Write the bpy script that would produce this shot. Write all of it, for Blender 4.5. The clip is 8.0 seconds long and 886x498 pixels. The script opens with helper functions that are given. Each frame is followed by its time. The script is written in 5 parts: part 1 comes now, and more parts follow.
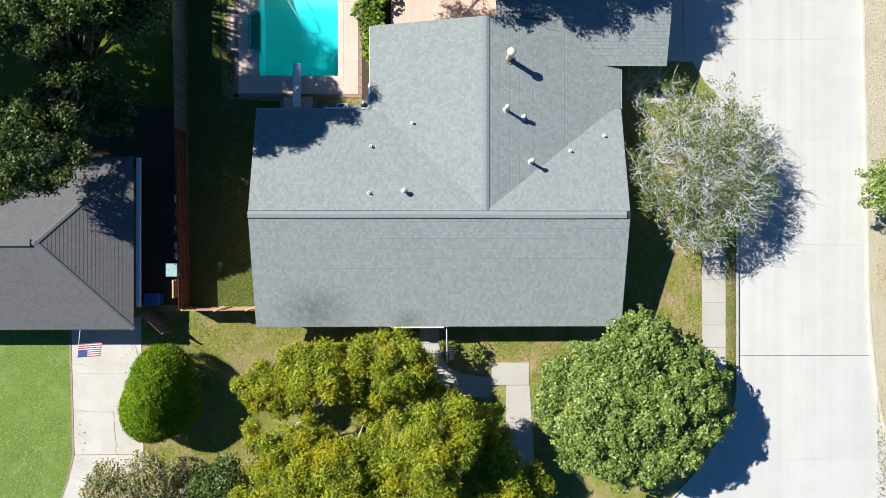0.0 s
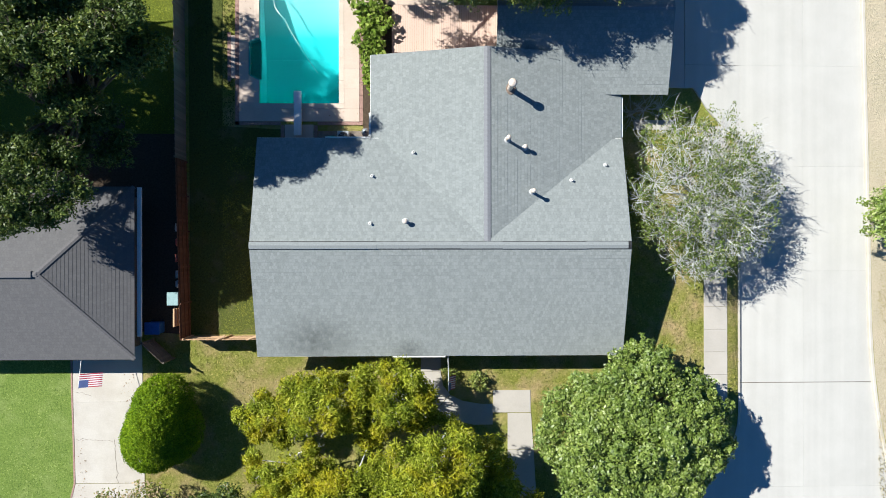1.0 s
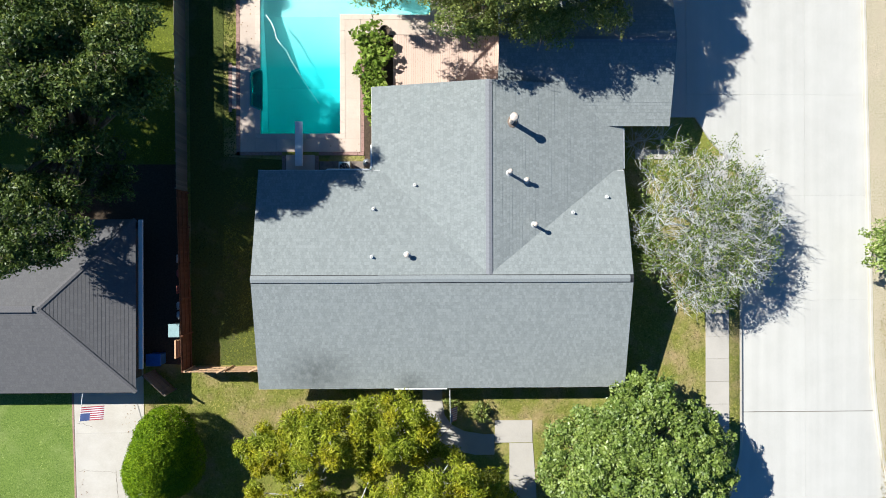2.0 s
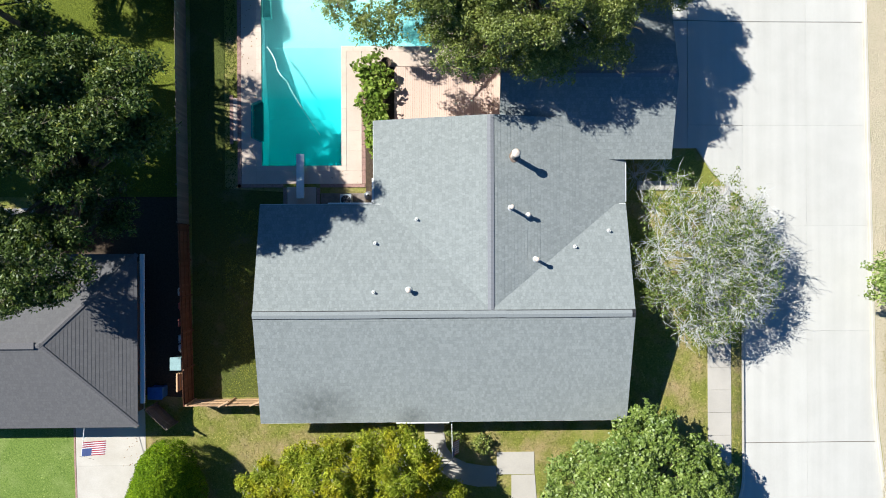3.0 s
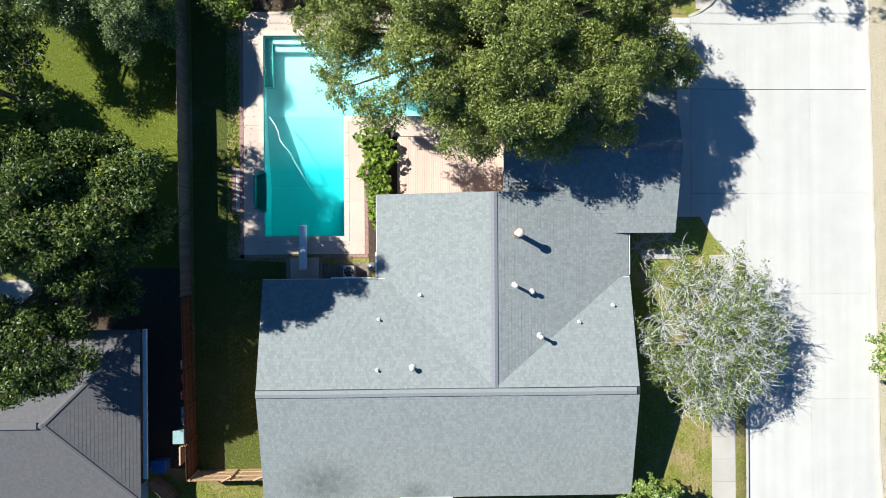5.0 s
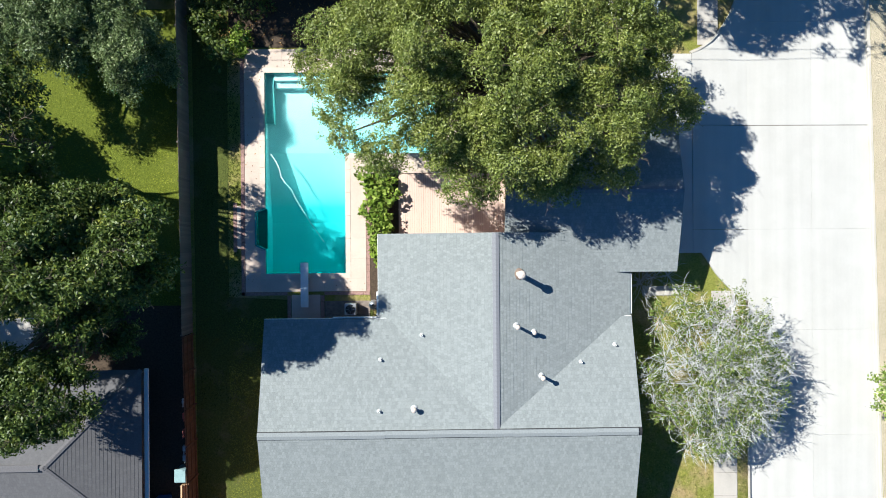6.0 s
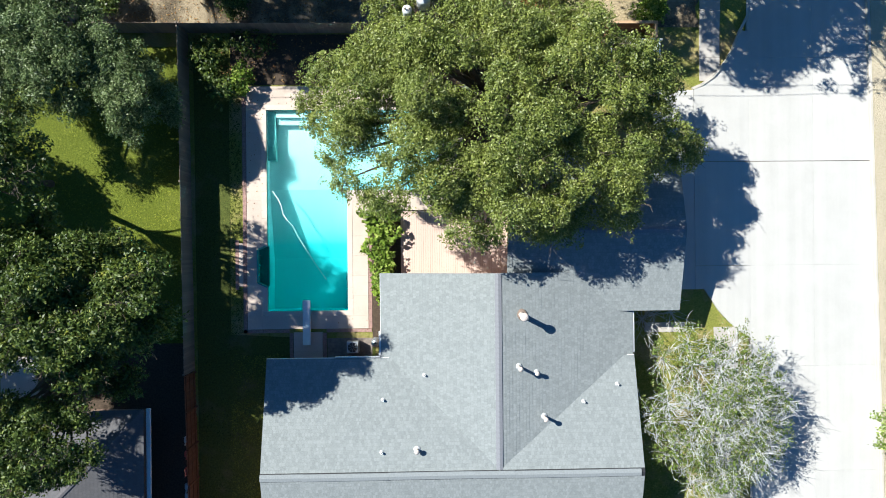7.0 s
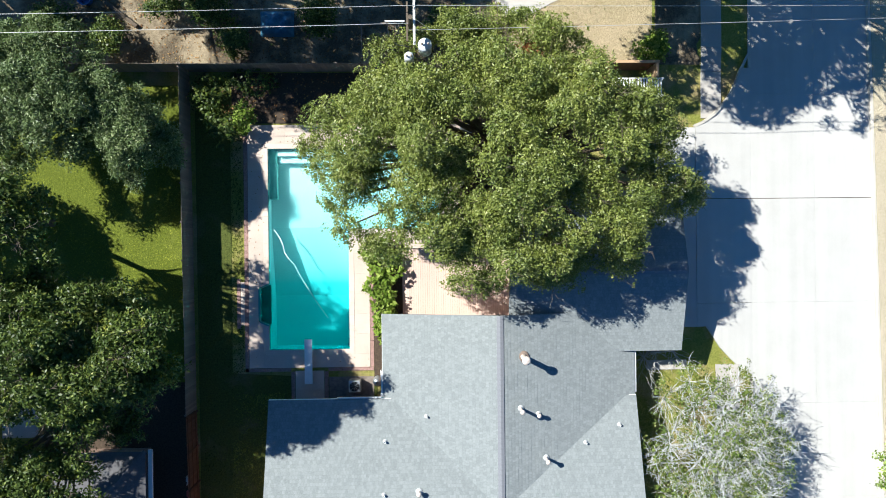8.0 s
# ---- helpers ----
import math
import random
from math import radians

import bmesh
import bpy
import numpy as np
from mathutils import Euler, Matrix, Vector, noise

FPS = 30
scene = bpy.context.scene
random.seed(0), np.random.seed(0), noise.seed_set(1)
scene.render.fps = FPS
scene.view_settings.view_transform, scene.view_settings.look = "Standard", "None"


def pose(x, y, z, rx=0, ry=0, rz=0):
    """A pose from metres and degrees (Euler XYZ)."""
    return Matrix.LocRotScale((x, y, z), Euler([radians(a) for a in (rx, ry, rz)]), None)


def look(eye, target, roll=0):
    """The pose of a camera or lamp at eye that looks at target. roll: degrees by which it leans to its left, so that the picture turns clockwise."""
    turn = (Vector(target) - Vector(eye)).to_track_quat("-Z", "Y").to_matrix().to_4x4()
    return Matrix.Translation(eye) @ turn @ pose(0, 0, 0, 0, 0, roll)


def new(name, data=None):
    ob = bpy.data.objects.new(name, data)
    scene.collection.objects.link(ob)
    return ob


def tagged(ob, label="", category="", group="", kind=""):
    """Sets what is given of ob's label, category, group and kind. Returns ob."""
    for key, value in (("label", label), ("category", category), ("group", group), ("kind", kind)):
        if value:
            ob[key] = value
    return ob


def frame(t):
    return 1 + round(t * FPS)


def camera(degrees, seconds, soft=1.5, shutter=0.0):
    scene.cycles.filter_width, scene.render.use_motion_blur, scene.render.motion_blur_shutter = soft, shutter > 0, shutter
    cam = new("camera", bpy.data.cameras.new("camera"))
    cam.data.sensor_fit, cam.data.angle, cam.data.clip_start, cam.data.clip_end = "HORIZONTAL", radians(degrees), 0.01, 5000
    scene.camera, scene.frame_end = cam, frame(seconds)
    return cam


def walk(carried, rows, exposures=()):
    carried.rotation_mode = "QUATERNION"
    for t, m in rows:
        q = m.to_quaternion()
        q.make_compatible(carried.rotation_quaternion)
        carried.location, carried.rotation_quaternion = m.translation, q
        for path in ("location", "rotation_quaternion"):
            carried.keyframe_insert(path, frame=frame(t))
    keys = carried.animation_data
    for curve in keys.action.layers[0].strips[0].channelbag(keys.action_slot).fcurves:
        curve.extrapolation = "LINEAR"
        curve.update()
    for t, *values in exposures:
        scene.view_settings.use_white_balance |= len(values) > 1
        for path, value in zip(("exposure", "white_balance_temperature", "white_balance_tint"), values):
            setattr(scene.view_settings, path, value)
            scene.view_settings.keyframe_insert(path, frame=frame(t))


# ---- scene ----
cam = camera(68.6, 8.0, soft=0.95)
METRES, EYE, TILT, LEAN, TURN = 17.2, 41.2, -90.0, -1.3, 0.0
ROWS = [
    (0.0, 0.0, 0.0, 0.0, 0.0, 0.0, -0.0),
    (0.5, -0.0022, 0.001, 0.0498, 0.0, -0.02, 0.04),
    (1.0, -0.0052, 0.0027, 0.1009, -0.02, 0.01, 0.08),
    (1.5, -0.0078, 0.0041, 0.156, -0.02, -0.0, 0.11),
    (3.0, -0.0156, 0.0072, 0.3312, -0.01, -0.05, 0.25),
    (3.5, -0.0176, 0.0086, 0.3919, -0.0, -0.03, 0.27),
    (4.0, -0.0193, 0.0102, 0.4536, 0.02, 0.02, 0.3),
    (4.5, -0.0235, 0.012, 0.5184, -0.0, 0.02, 0.34),
    (6.0, -0.031, 0.0157, 0.7237, -0.02, -0.06, 0.44),
    (6.5, -0.0367, 0.0166, 0.7912, -0.06, -0.05, 0.47),
    (7.0, -0.0404, 0.0174, 0.8587, -0.08, -0.05, 0.52),
    (7.5, -0.0425, 0.0171, 0.9284, -0.08, -0.05, 0.54),
    (8.0, -0.0455, 0.018, 0.9986, -0.09, -0.05, 0.6),
]
walk(cam, [(t, pose(0, 0, EYE, TILT, LEAN, TURN) @ pose(METRES * x, METRES * y, METRES * z, 90 + pitch, roll, yaw)) for t, x, y, z, yaw, pitch, roll in ROWS],
     exposures=[(0.0, 0.82, 6500, 6), (4.5, 0.9, 6450, 6), (8.0, 1.02, 6350, 6)])

# ---- world and sun ----
SHADOW = Vector((0.98, -0.52, -1.0))
world = bpy.data.worlds.new("sky")
scene.world = world
world.use_nodes = True
wt = world.node_tree
sky = wt.nodes.new("ShaderNodeTexSky")
sky.sky_type = "NISHITA"
sky.sun_disc = False
sky.dust_density, sky.ozone_density, sky.air_density = 0.1, 10.0, 1.0
sky.sun_elevation = radians(42.0)
sky.sun_rotation = radians(-62.0)
clear = wt.nodes.new("ShaderNodeMix")
clear.data_type, clear.blend_type = "RGBA", "MULTIPLY"
clear.inputs["Factor"].default_value = 1.0
clear.inputs["B"].default_value = (0.52, 0.93, 1.1, 1.0)
wt.links.new(sky.outputs[0], clear.inputs["A"])
wt.links.new(clear.outputs["Result"], wt.nodes["Background"].inputs[0])
wt.nodes["Background"].inputs[1].default_value = 0.05
sun_data = bpy.data.lights.new("sun", "SUN")
sun_data.energy, sun_data.angle, sun_data.color = 5.0, radians(0.5), (1.0, 0.975, 0.93)
sun = new("sun", sun_data)
sun.matrix_world = look(-SHADOW * 60, (0, 0, 0))


# ---- materials ----
def rgba(c):
    return (c[0], c[1], c[2], 1.0)


class Nodes:
    """A node material with its Principled shader and a few shorthands."""

    def __init__(self, name, rough=0.8, metal=0.0, spec=0.3):
        self.mat = bpy.data.materials.new(name)
        self.mat.use_nodes = True
        self.t = self.mat.node_tree
        self.b = self.t.nodes["Principled BSDF"]
        self.b.inputs["Roughness"].default_value = rough
        self.b.inputs["Metallic"].default_value = metal
        self.b.inputs["Specular IOR Level"].default_value = spec
        self.co = self.t.nodes.new("ShaderNodeTexCoord")

    def link(self, a, b):
        self.t.links.new(a, b)

    def noise(self, scale, detail=4.0, rough=0.6, stretch=None, coord="Object"):
        n = self.t.nodes.new("ShaderNodeTexNoise")
        n.inputs["Scale"].default_value = scale
        n.inputs["Detail"].default_value = detail
        n.inputs["Roughness"].default_value = rough
        src = self.co.outputs[coord]
        if stretch:
            mp = self.t.nodes.new("ShaderNodeMapping")
            mp.inputs["Scale"].default_value = stretch
            self.link(src, mp.inputs[0])
            src = mp.outputs[0]
        self.link(src, n.inputs["Vector"])
        return n.outputs["Fac"]

    def ramp(self, fac, stops):
        r = self.t.nodes.new("ShaderNodeValToRGB")
        el = r.color_ramp.elements
        while len(el) < len(stops):
            el.new(0.5)
        for e, (p, c) in zip(el, stops):
            e.position, e.color = p, rgba(c)
        self.link(fac, r.inputs[0])
        return r.outputs[0]

    def mix(self, fac, a, b, mode="MIX"):
        m = self.t.nodes.new("ShaderNodeMix")
        m.data_type, m.blend_type = "RGBA", mode
        for sock, v in ((m.inputs["Factor"], fac), (m.inputs["A"], a), (m.inputs["B"], b)):
            if isinstance(v, (int, float)):
                sock.default_value = v
            elif isinstance(v, tuple):
                sock.default_value = rgba(v)
            else:
                self.link(v, sock)
        return m.outputs["Result"]

    def random(self):
        return self.t.nodes.new("ShaderNodeObjectInfo").outputs["Random"]

    def island(self):
        return self.t.nodes.new("ShaderNodeNewGeometry").outputs["Random Per Island"]

    def color(self, c):
        if isinstance(c, tuple):
            self.b.inputs["Base Color"].default_value = rgba(c)
        else:
            self.link(c, self.b.inputs["Base Color"])
        return self

    def bump(self, fac, strength=0.3, dist=0.02):
        n = self.t.nodes.new("ShaderNodeBump")
        n.inputs["Strength"].default_value, n.inputs["Distance"].default_value = strength, dist
        self.link(fac, n.inputs["Height"])
        self.link(n.outputs[0], self.b.inputs["Normal"])
        return self


def mat_grass(name, low, mid, high, dry, dry_from=0.55, dry_to=0.75):
    m = Nodes(name, 0.9)
    fine = m.noise(9.0, 6, 0.75)
    c = m.ramp(fine, [(0.3, low), (0.5, mid), (0.72, high)])
    patch = m.ramp(m.noise(0.35, 5, 0.65), [(dry_from, (0, 0, 0)), (dry_to, (1, 1, 1))])
    dryc = m.ramp(m.noise(14.0, 5, 0.7), [(0.3, tuple(v * 0.7 for v in dry)), (0.7, tuple(v * 1.2 for v in dry))])
    m.color(m.mix(patch, c, dryc))
    return m.bump(m.noise(22.0, 4, 0.8), 0.9, 0.08).mat


def mat_concrete(name, base, stain, rough=0.85, bands=0.0):
    m = Nodes(name, rough)
    c = m.ramp(m.noise(0.5, 6, 0.65), [(0.35, stain), (0.62, base)])
    c = m.mix(0.35, c, m.ramp(m.noise(16.0, 5, 0.7), [(0.3, tuple(v * 0.75 for v in base)), (0.7, tuple(min(1, v * 1.12) for v in base))]))
    c = m.mix(0.18, c, m.ramp(m.random(), [(0, tuple(v * 0.8 for v in base)), (1, tuple(min(1, v * 1.1) for v in base))]))
    if bands:
        c = m.mix(bands, c, m.ramp(m.noise(1.0, 3, 0.6, (1.3, 0.03, 1.0)), [(0.35, tuple(v * 0.75 for v in base)), (0.65, tuple(min(1, v * 1.15) for v in base))]))
    return m.color(c).bump(m.noise(60.0, 3), 0.15, 0.01).mat


def mat_shingle(name, dark, mid, light, smudge=None):
    m = Nodes(name, 0.92, spec=0.2)
    br = m.t.nodes.new("ShaderNodeTexBrick")
    br.offset, br.squash = 0.37, 1.0
    for k, v in (("Scale", 1.0), ("Mortar Size", 0.011), ("Mortar Smooth", 0.5), ("Bias", 0.0), ("Brick Width", 0.17), ("Row Height", 0.2)):
        br.inputs[k].default_value = v
    near = lambda c, f: tuple(a * f + b * (1 - f) for a, b in zip(c, mid))
    br.inputs["Color1"].default_value, br.inputs["Color2"].default_value = rgba(near(dark, 0.7)), rgba(near(light, 0.6))
    br.inputs["Mortar"].default_value = rgba(near(dark, 0.9))
    m.link(m.co.outputs["Object"], br.inputs["Vector"])
    wide = m.ramp(m.noise(0.45, 5, 0.6), [(0.3, tuple(v * 0.9 for v in mid)), (0.7, tuple(v * 1.08 for v in mid))])
    blot = m.ramp(m.noise(11.0, 5, 0.75, (0.7, 1.3, 1.0)), [(0.35, near(dark, 0.9)), (0.65, near(light, 0.8))])
    c = m.mix(0.34, br.outputs["Color"], blot)
    c = m.mix(0.25, c, wide)
    c = m.mix(0.3, c, m.ramp(m.noise(26.0, 3, 0.7), [(0.35, dark), (0.65, light)]))
    for x, y, r in smudge or ():
        mp = m.t.nodes.new("ShaderNodeMapping")
        mp.inputs["Location"].default_value = (-x / r, -y / r / 0.7, 0)
        mp.inputs["Scale"].default_value = (1 / r, 1 / r / 0.7, 1 / r)
        m.link(m.co.outputs["Object"], mp.inputs[0])
        g = m.t.nodes.new("ShaderNodeTexGradient")
        g.gradient_type = "SPHERICAL"
        m.link(mp.outputs[0], g.inputs[0])
        soft = m.mix(1.0, g.outputs["Color"], m.ramp(m.noise(1.6, 5, 0.7), [(0.25, (0.1, 0.1, 0.1)), (0.7, (1, 1, 1))]), "MULTIPLY")
        c = m.mix(soft, c, tuple(v * 0.62 for v in dark))
    return m.color(c).bump(m.noise(120.0, 2), 0.35, 0.006).mat


def mat_wood(name, dark, light, along=(1, 1, 0.15), rough=0.8):
    m = Nodes(name, rough)
    c = m.ramp(m.noise(6.0, 6, 0.7, along), [(0.3, dark), (0.7, light)])
    c = m.mix(0.45, c, m.ramp(m.random(), [(0, dark), (1, light)]))
    return m.color(c).bump(m.noise(18.0, 4, 0.6, along), 0.3, 0.01).mat


def mat_plain(name, c, rough=0.6, metal=0.0, vary=0.18, scale=5.0):
    m = Nodes(name, rough, metal)
    col = m.ramp(m.noise(scale, 5, 0.65), [(0.3, tuple(v * (1 - vary) for v in c)), (0.7, tuple(min(1, v * (1 + vary)) for v in c))])
    return m.color(col).bump(m.noise(40.0, 3), 0.08, 0.005).mat


def mat_leaf(name, stops, through_light=0.3, rough=0.6, other=None, other_scale=0.35, lo=0.42, hi=0.6, spec=0.15):
    m = Nodes(name, rough, spec=spec)
    c = m.ramp(m.island(), stops)
    if other:
        where = m.ramp(m.noise(other_scale, 5, 0.65), [(lo, (0, 0, 0)), (hi, (1, 1, 1))])
        c = m.mix(where, c, m.ramp(m.island(), other))
    patch = m.ramp(m.noise(0.8, 4, 0.6), [(0.35, (0.72, 0.78, 0.7)), (0.65, (1.15, 1.1, 1.0))])
    c = m.mix(1.0, c, patch, "MULTIPLY")
    m.color(c)
    tr = m.t.nodes.new("ShaderNodeBsdfTranslucent")
    m.link(c, tr.inputs[0])
    mx = m.t.nodes.new("ShaderNodeMixShader")
    mx.inputs[0].default_value = through_light
    m.link(m.b.outputs[0], mx.inputs[1])
    m.link(tr.outputs[0], mx.inputs[2])
    m.link(mx.outputs[0], m.t.nodes["Material Output"].inputs[0])
    return m.mat


GRASS_FRONT = mat_grass("lawn_front", (0.11, 0.13, 0.02), (0.22, 0.235, 0.045), (0.32, 0.31, 0.08), (0.42, 0.315, 0.155), 0.47, 0.66)
GRASS_LUSH = mat_grass("lawn_lush", (0.075, 0.13, 0.02), (0.165, 0.245, 0.045), (0.265, 0.355, 0.09), (0.32, 0.38, 0.13), 0.5, 0.8)
GRASS_DRY = mat_grass("verge_dry", (0.26, 0.21, 0.11), (0.4, 0.32, 0.19), (0.5, 0.42, 0.27), (0.5, 0.39, 0.25), 0.45, 0.7)
# side-yard grass, kept darker so the colour itself holds the deep shade
GRASS_YARD_SHADE = mat_grass("yard_grass_shade", (0.04, 0.052, 0.01), (0.085, 0.105, 0.02), (0.14, 0.16, 0.037), (0.2, 0.165, 0.085), 0.55, 0.75)
GRASS_BACK = mat_grass("back_lawn", (0.05, 0.07, 0.006), (0.115, 0.145, 0.012), (0.19, 0.22, 0.024), (0.2, 0.22, 0.04), 0.55, 0.8)
GRASS_VERGE = mat_grass("verge_pale", (0.36, 0.3, 0.19), (0.5, 0.43, 0.3), (0.6, 0.53, 0.4), (0.58, 0.48, 0.35), 0.45, 0.7)
LITTER = mat_grass("leaf_litter", (0.06, 0.045, 0.03), (0.13, 0.1, 0.065), (0.24, 0.19, 0.12), (0.4, 0.32, 0.21), 0.46, 0.62)
# brownish concrete, darkened further to hold the tree shade over the pad
PAD_BROWN_SHADE = mat_plain("brown_pad_shade", (0.2, 0.165, 0.14), 0.9, vary=0.3, scale=4)
# bare earth; its dark tone also stands for shade in the side passage
SOIL_AND_SHADE = mat_plain("soil", (0.07, 0.05, 0.035), 0.95, vary=0.4, scale=9)
ROAD = mat_concrete("road_concrete", (0.49, 0.475, 0.445), (0.42, 0.405, 0.375), bands=0.2)
WALK = mat_concrete("walk_concrete", (0.44, 0.405, 0.365), (0.35, 0.325, 0.29))
DRIVE = mat_concrete("drive_concrete", (0.51, 0.475, 0.43), (0.37, 0.325, 0.275))
JOINT = mat_plain("joint_filler", (0.12, 0.1, 0.08), 0.95)
KERB = mat_concrete("kerb_concrete", (0.5, 0.46, 0.4), (0.36, 0.33, 0.28))
SHINGLE = mat_shingle("shingle_grey", (0.126, 0.14, 0.141), (0.226, 0.246, 0.244), (0.352, 0.376, 0.371))
SHINGLE_WORN = mat_shingle("shingle_grey_stained", (0.126, 0.14, 0.141), (0.226, 0.246, 0.244), (0.352, 0.376, 0.371), ((3.4, 1.0, 2.8), (9.0, 0.3, 1.2)))
SHINGLE_OLD = mat_shingle("shingle_charcoal", (0.085, 0.083, 0.088), (0.12, 0.118, 0.122), (0.165, 0.16, 0.163))
RIDGE = mat_plain("ridge_shingle", (0.225, 0.243, 0.247), 0.92, vary=0.16, scale=14)
RIDGE_CAP = mat_plain("ridge_cap_shingle", (0.2, 0.205, 0.222), 0.92, vary=0.16, scale=14)
RIDGE_OLD = mat_plain("ridge_shingle_old", (0.13, 0.125, 0.13), 0.9, vary=0.2, scale=14)
WHITE = mat_plain("white_paint", (0.75, 0.75, 0.73), 0.5, vary=0.06)
BRICK_WALL = mat_plain("wall_brick", (0.3, 0.2, 0.15), 0.9, vary=0.3, scale=12)
SIDING = mat_plain("white_siding", (0.62, 0.64, 0.66), 0.7, vary=0.08)
VENT = mat_plain("vent_metal", (0.66, 0.56, 0.48), 0.5, 0.1, 0.2, 9)
PVC = mat_plain("vent_pipe", (0.7, 0.69, 0.66), 0.5, 0.0, 0.1)
LEAD = mat_plain("lead_flashing", (0.45, 0.46, 0.46), 0.6, 0.1, 0.2)
RUST = mat_plain("rust_stain", (0.2, 0.15, 0.12), 0.9, 0, 0.25)
FENCE_NEW = mat_wood("fence_red_wood", (0.1, 0.04, 0.02), (0.22, 0.1, 0.055))
FENCE_OLD = mat_wood("fence_grey_wood", (0.13, 0.105, 0.085), (0.26, 0.215, 0.175))
FENCE_PALE = mat_wood("fence_pale_wood", (0.4, 0.25, 0.14), (0.58, 0.4, 0.25))
DECKWOOD = mat_wood("deck_pink_wood", (0.54, 0.39, 0.32), (0.64, 0.48, 0.4), (1, 0.12, 1))
POOLDECK = mat_concrete("pool_deck", (0.58, 0.475, 0.4), (0.47, 0.375, 0.31))
COPING = mat_concrete("pool_coping", (0.62, 0.52, 0.44), (0.5, 0.4, 0.33))
EDGING = mat_plain("brick_edging", (0.32, 0.2, 0.17), 0.9, vary=0.3, scale=10)
PLASTER = mat_plain("pool_plaster", (0.62, 0.84, 0.83), 0.6, vary=0.05, scale=0.8)
PLASTER_DEEP = mat_plain("pool_tile_band", (0.05, 0.3, 0.27), 0.4, vary=0.2, scale=6)
TEALTILE = mat_plain("pool_bench_tile", (0.2, 0.52, 0.5), 0.5, vary=0.15, scale=3)
BARK = mat_plain("bark_brown", (0.12, 0.095, 0.07), 0.95, vary=0.4, scale=10)
BARK_GREY = mat_plain("bark_pale_grey", (0.47, 0.46, 0.44), 0.9, vary=0.25, scale=10)
BARK_WHITE = mat_plain("bark_bleached", (0.53, 0.53, 0.525), 0.85, vary=0.2, scale=10)
OAK = mat_leaf("leaf_oak", [(0.0, (0.115, 0.15, 0.028)), (0.5, (0.205, 0.25, 0.055)), (0.85, (0.3, 0.345, 0.095)), (1.0, (0.45, 0.48, 0.22))], 0.28, 0.45, spec=0.4)
BROADLEAF = mat_leaf("leaf_broad", [(0.0, (0.1, 0.155, 0.025)), (0.5, (0.2, 0.28, 0.06)), (0.85, (0.3, 0.38, 0.1)), (1.0, (0.46, 0.53, 0.23))], 0.3, 0.42, spec=0.45)
YELLOWGREEN = mat_leaf("leaf_yellow_green", [(0.0, (0.17, 0.22, 0.016)), (0.5, (0.345, 0.4, 0.04)), (0.85, (0.47, 0.52, 0.065)), (1.0, (0.56, 0.58, 0.15))], 0.42,
                       other=[(0.0, (0.24, 0.23, 0.012)), (0.5, (0.44, 0.43, 0.024)), (0.85, (0.57, 0.52, 0.04)), (1.0, (0.56, 0.47, 0.12))], other_scale=0.5, lo=0.46, hi=0.6)
CLIPPED = mat_leaf("leaf_clipped", [(0.0, (0.075, 0.14, 0.004)), (0.5, (0.175, 0.29, 0.009)), (1.0, (0.3, 0.42, 0.018))], 0.2)
LEFTLEAF = mat_leaf("leaf_left", [(0.0, (0.04, 0.068, 0.015)), (0.5, (0.083, 0.13, 0.028)), (0.88, (0.14, 0.2, 0.045)), (1.0, (0.3, 0.34, 0.1))], 0.33, 0.45, spec=0.35,
                    other=[(0.0, (0.09, 0.115, 0.012)), (0.5, (0.19, 0.215, 0.025)), (1.0, (0.33, 0.34, 0.06))], other_scale=1.7, lo=0.58, hi=0.66)
GREYLEAF = mat_leaf("leaf_grey_green", [(0.0, (0.08, 0.125, 0.045)), (0.5, (0.17, 0.24, 0.1)), (0.85, (0.25, 0.33, 0.15)), (1.0, (0.4, 0.46, 0.28))], 0.36, 0.45, spec=0.35)
SPARSELEAF = mat_leaf("leaf_sparse", [(0.0, (0.08, 0.115, 0.025)), (0.5, (0.16, 0.22, 0.05)), (0.85, (0.26, 0.34, 0.1)), (1.0, (0.42, 0.35, 0.24))])
DRYLEAF = mat_leaf("leaf_dry", [(0.0, (0.1, 0.13, 0.03)), (0.35, (0.19, 0.22, 0.06)), (0.6, (0.3, 0.29, 0.12)), (0.7, (0.48, 0.37, 0.25)), (1.0, (0.56, 0.43, 0.32))])
RUSTLEAF = mat_leaf("leaf_rust", [(0.0, (0.2, 0.07, 0.03)), (0.5, (0.34, 0.14, 0.06)), (1.0, (0.46, 0.24, 0.12))], 0.3, 0.6)
HEDGELEAF = mat_leaf("leaf_hedge", [(0.0, (0.09, 0.15, 0.02)), (0.5, (0.21, 0.31, 0.045)), (1.0, (0.38, 0.45, 0.12))])
METAL = mat_plain("grey_metal", (0.45, 0.47, 0.48), 0.45, 0.6, 0.12)
GALV = mat_plain("transformer_grey", (0.6, 0.62, 0.63), 0.5, 0.1, 0.08)
WIRE = mat_plain("wire_aluminium", (0.55, 0.55, 0.53), 0.5, 0.4, 0.1)
BLACK = mat_plain("black_plastic", (0.03, 0.03, 0.032), 0.6)
BLUE = mat_plain("blue_plastic", (0.03, 0.12, 0.35), 0.5)
TEALBOX = mat_plain("pale_teal_plastic", (0.24, 0.36, 0.37), 0.5)
RED = mat_plain("faded_red", (0.35, 0.1, 0.08), 0.7)
FLAGRED = mat_plain("flag_red", (0.27, 0.03, 0.045), 0.8, vary=0.08)
FLAGWHITE = mat_plain("flag_white", (0.52, 0.5, 0.52), 0.8, vary=0.05)
FLAGBLUE = mat_plain("flag_blue", (0.05, 0.075, 0.19), 0.8, vary=0.1)
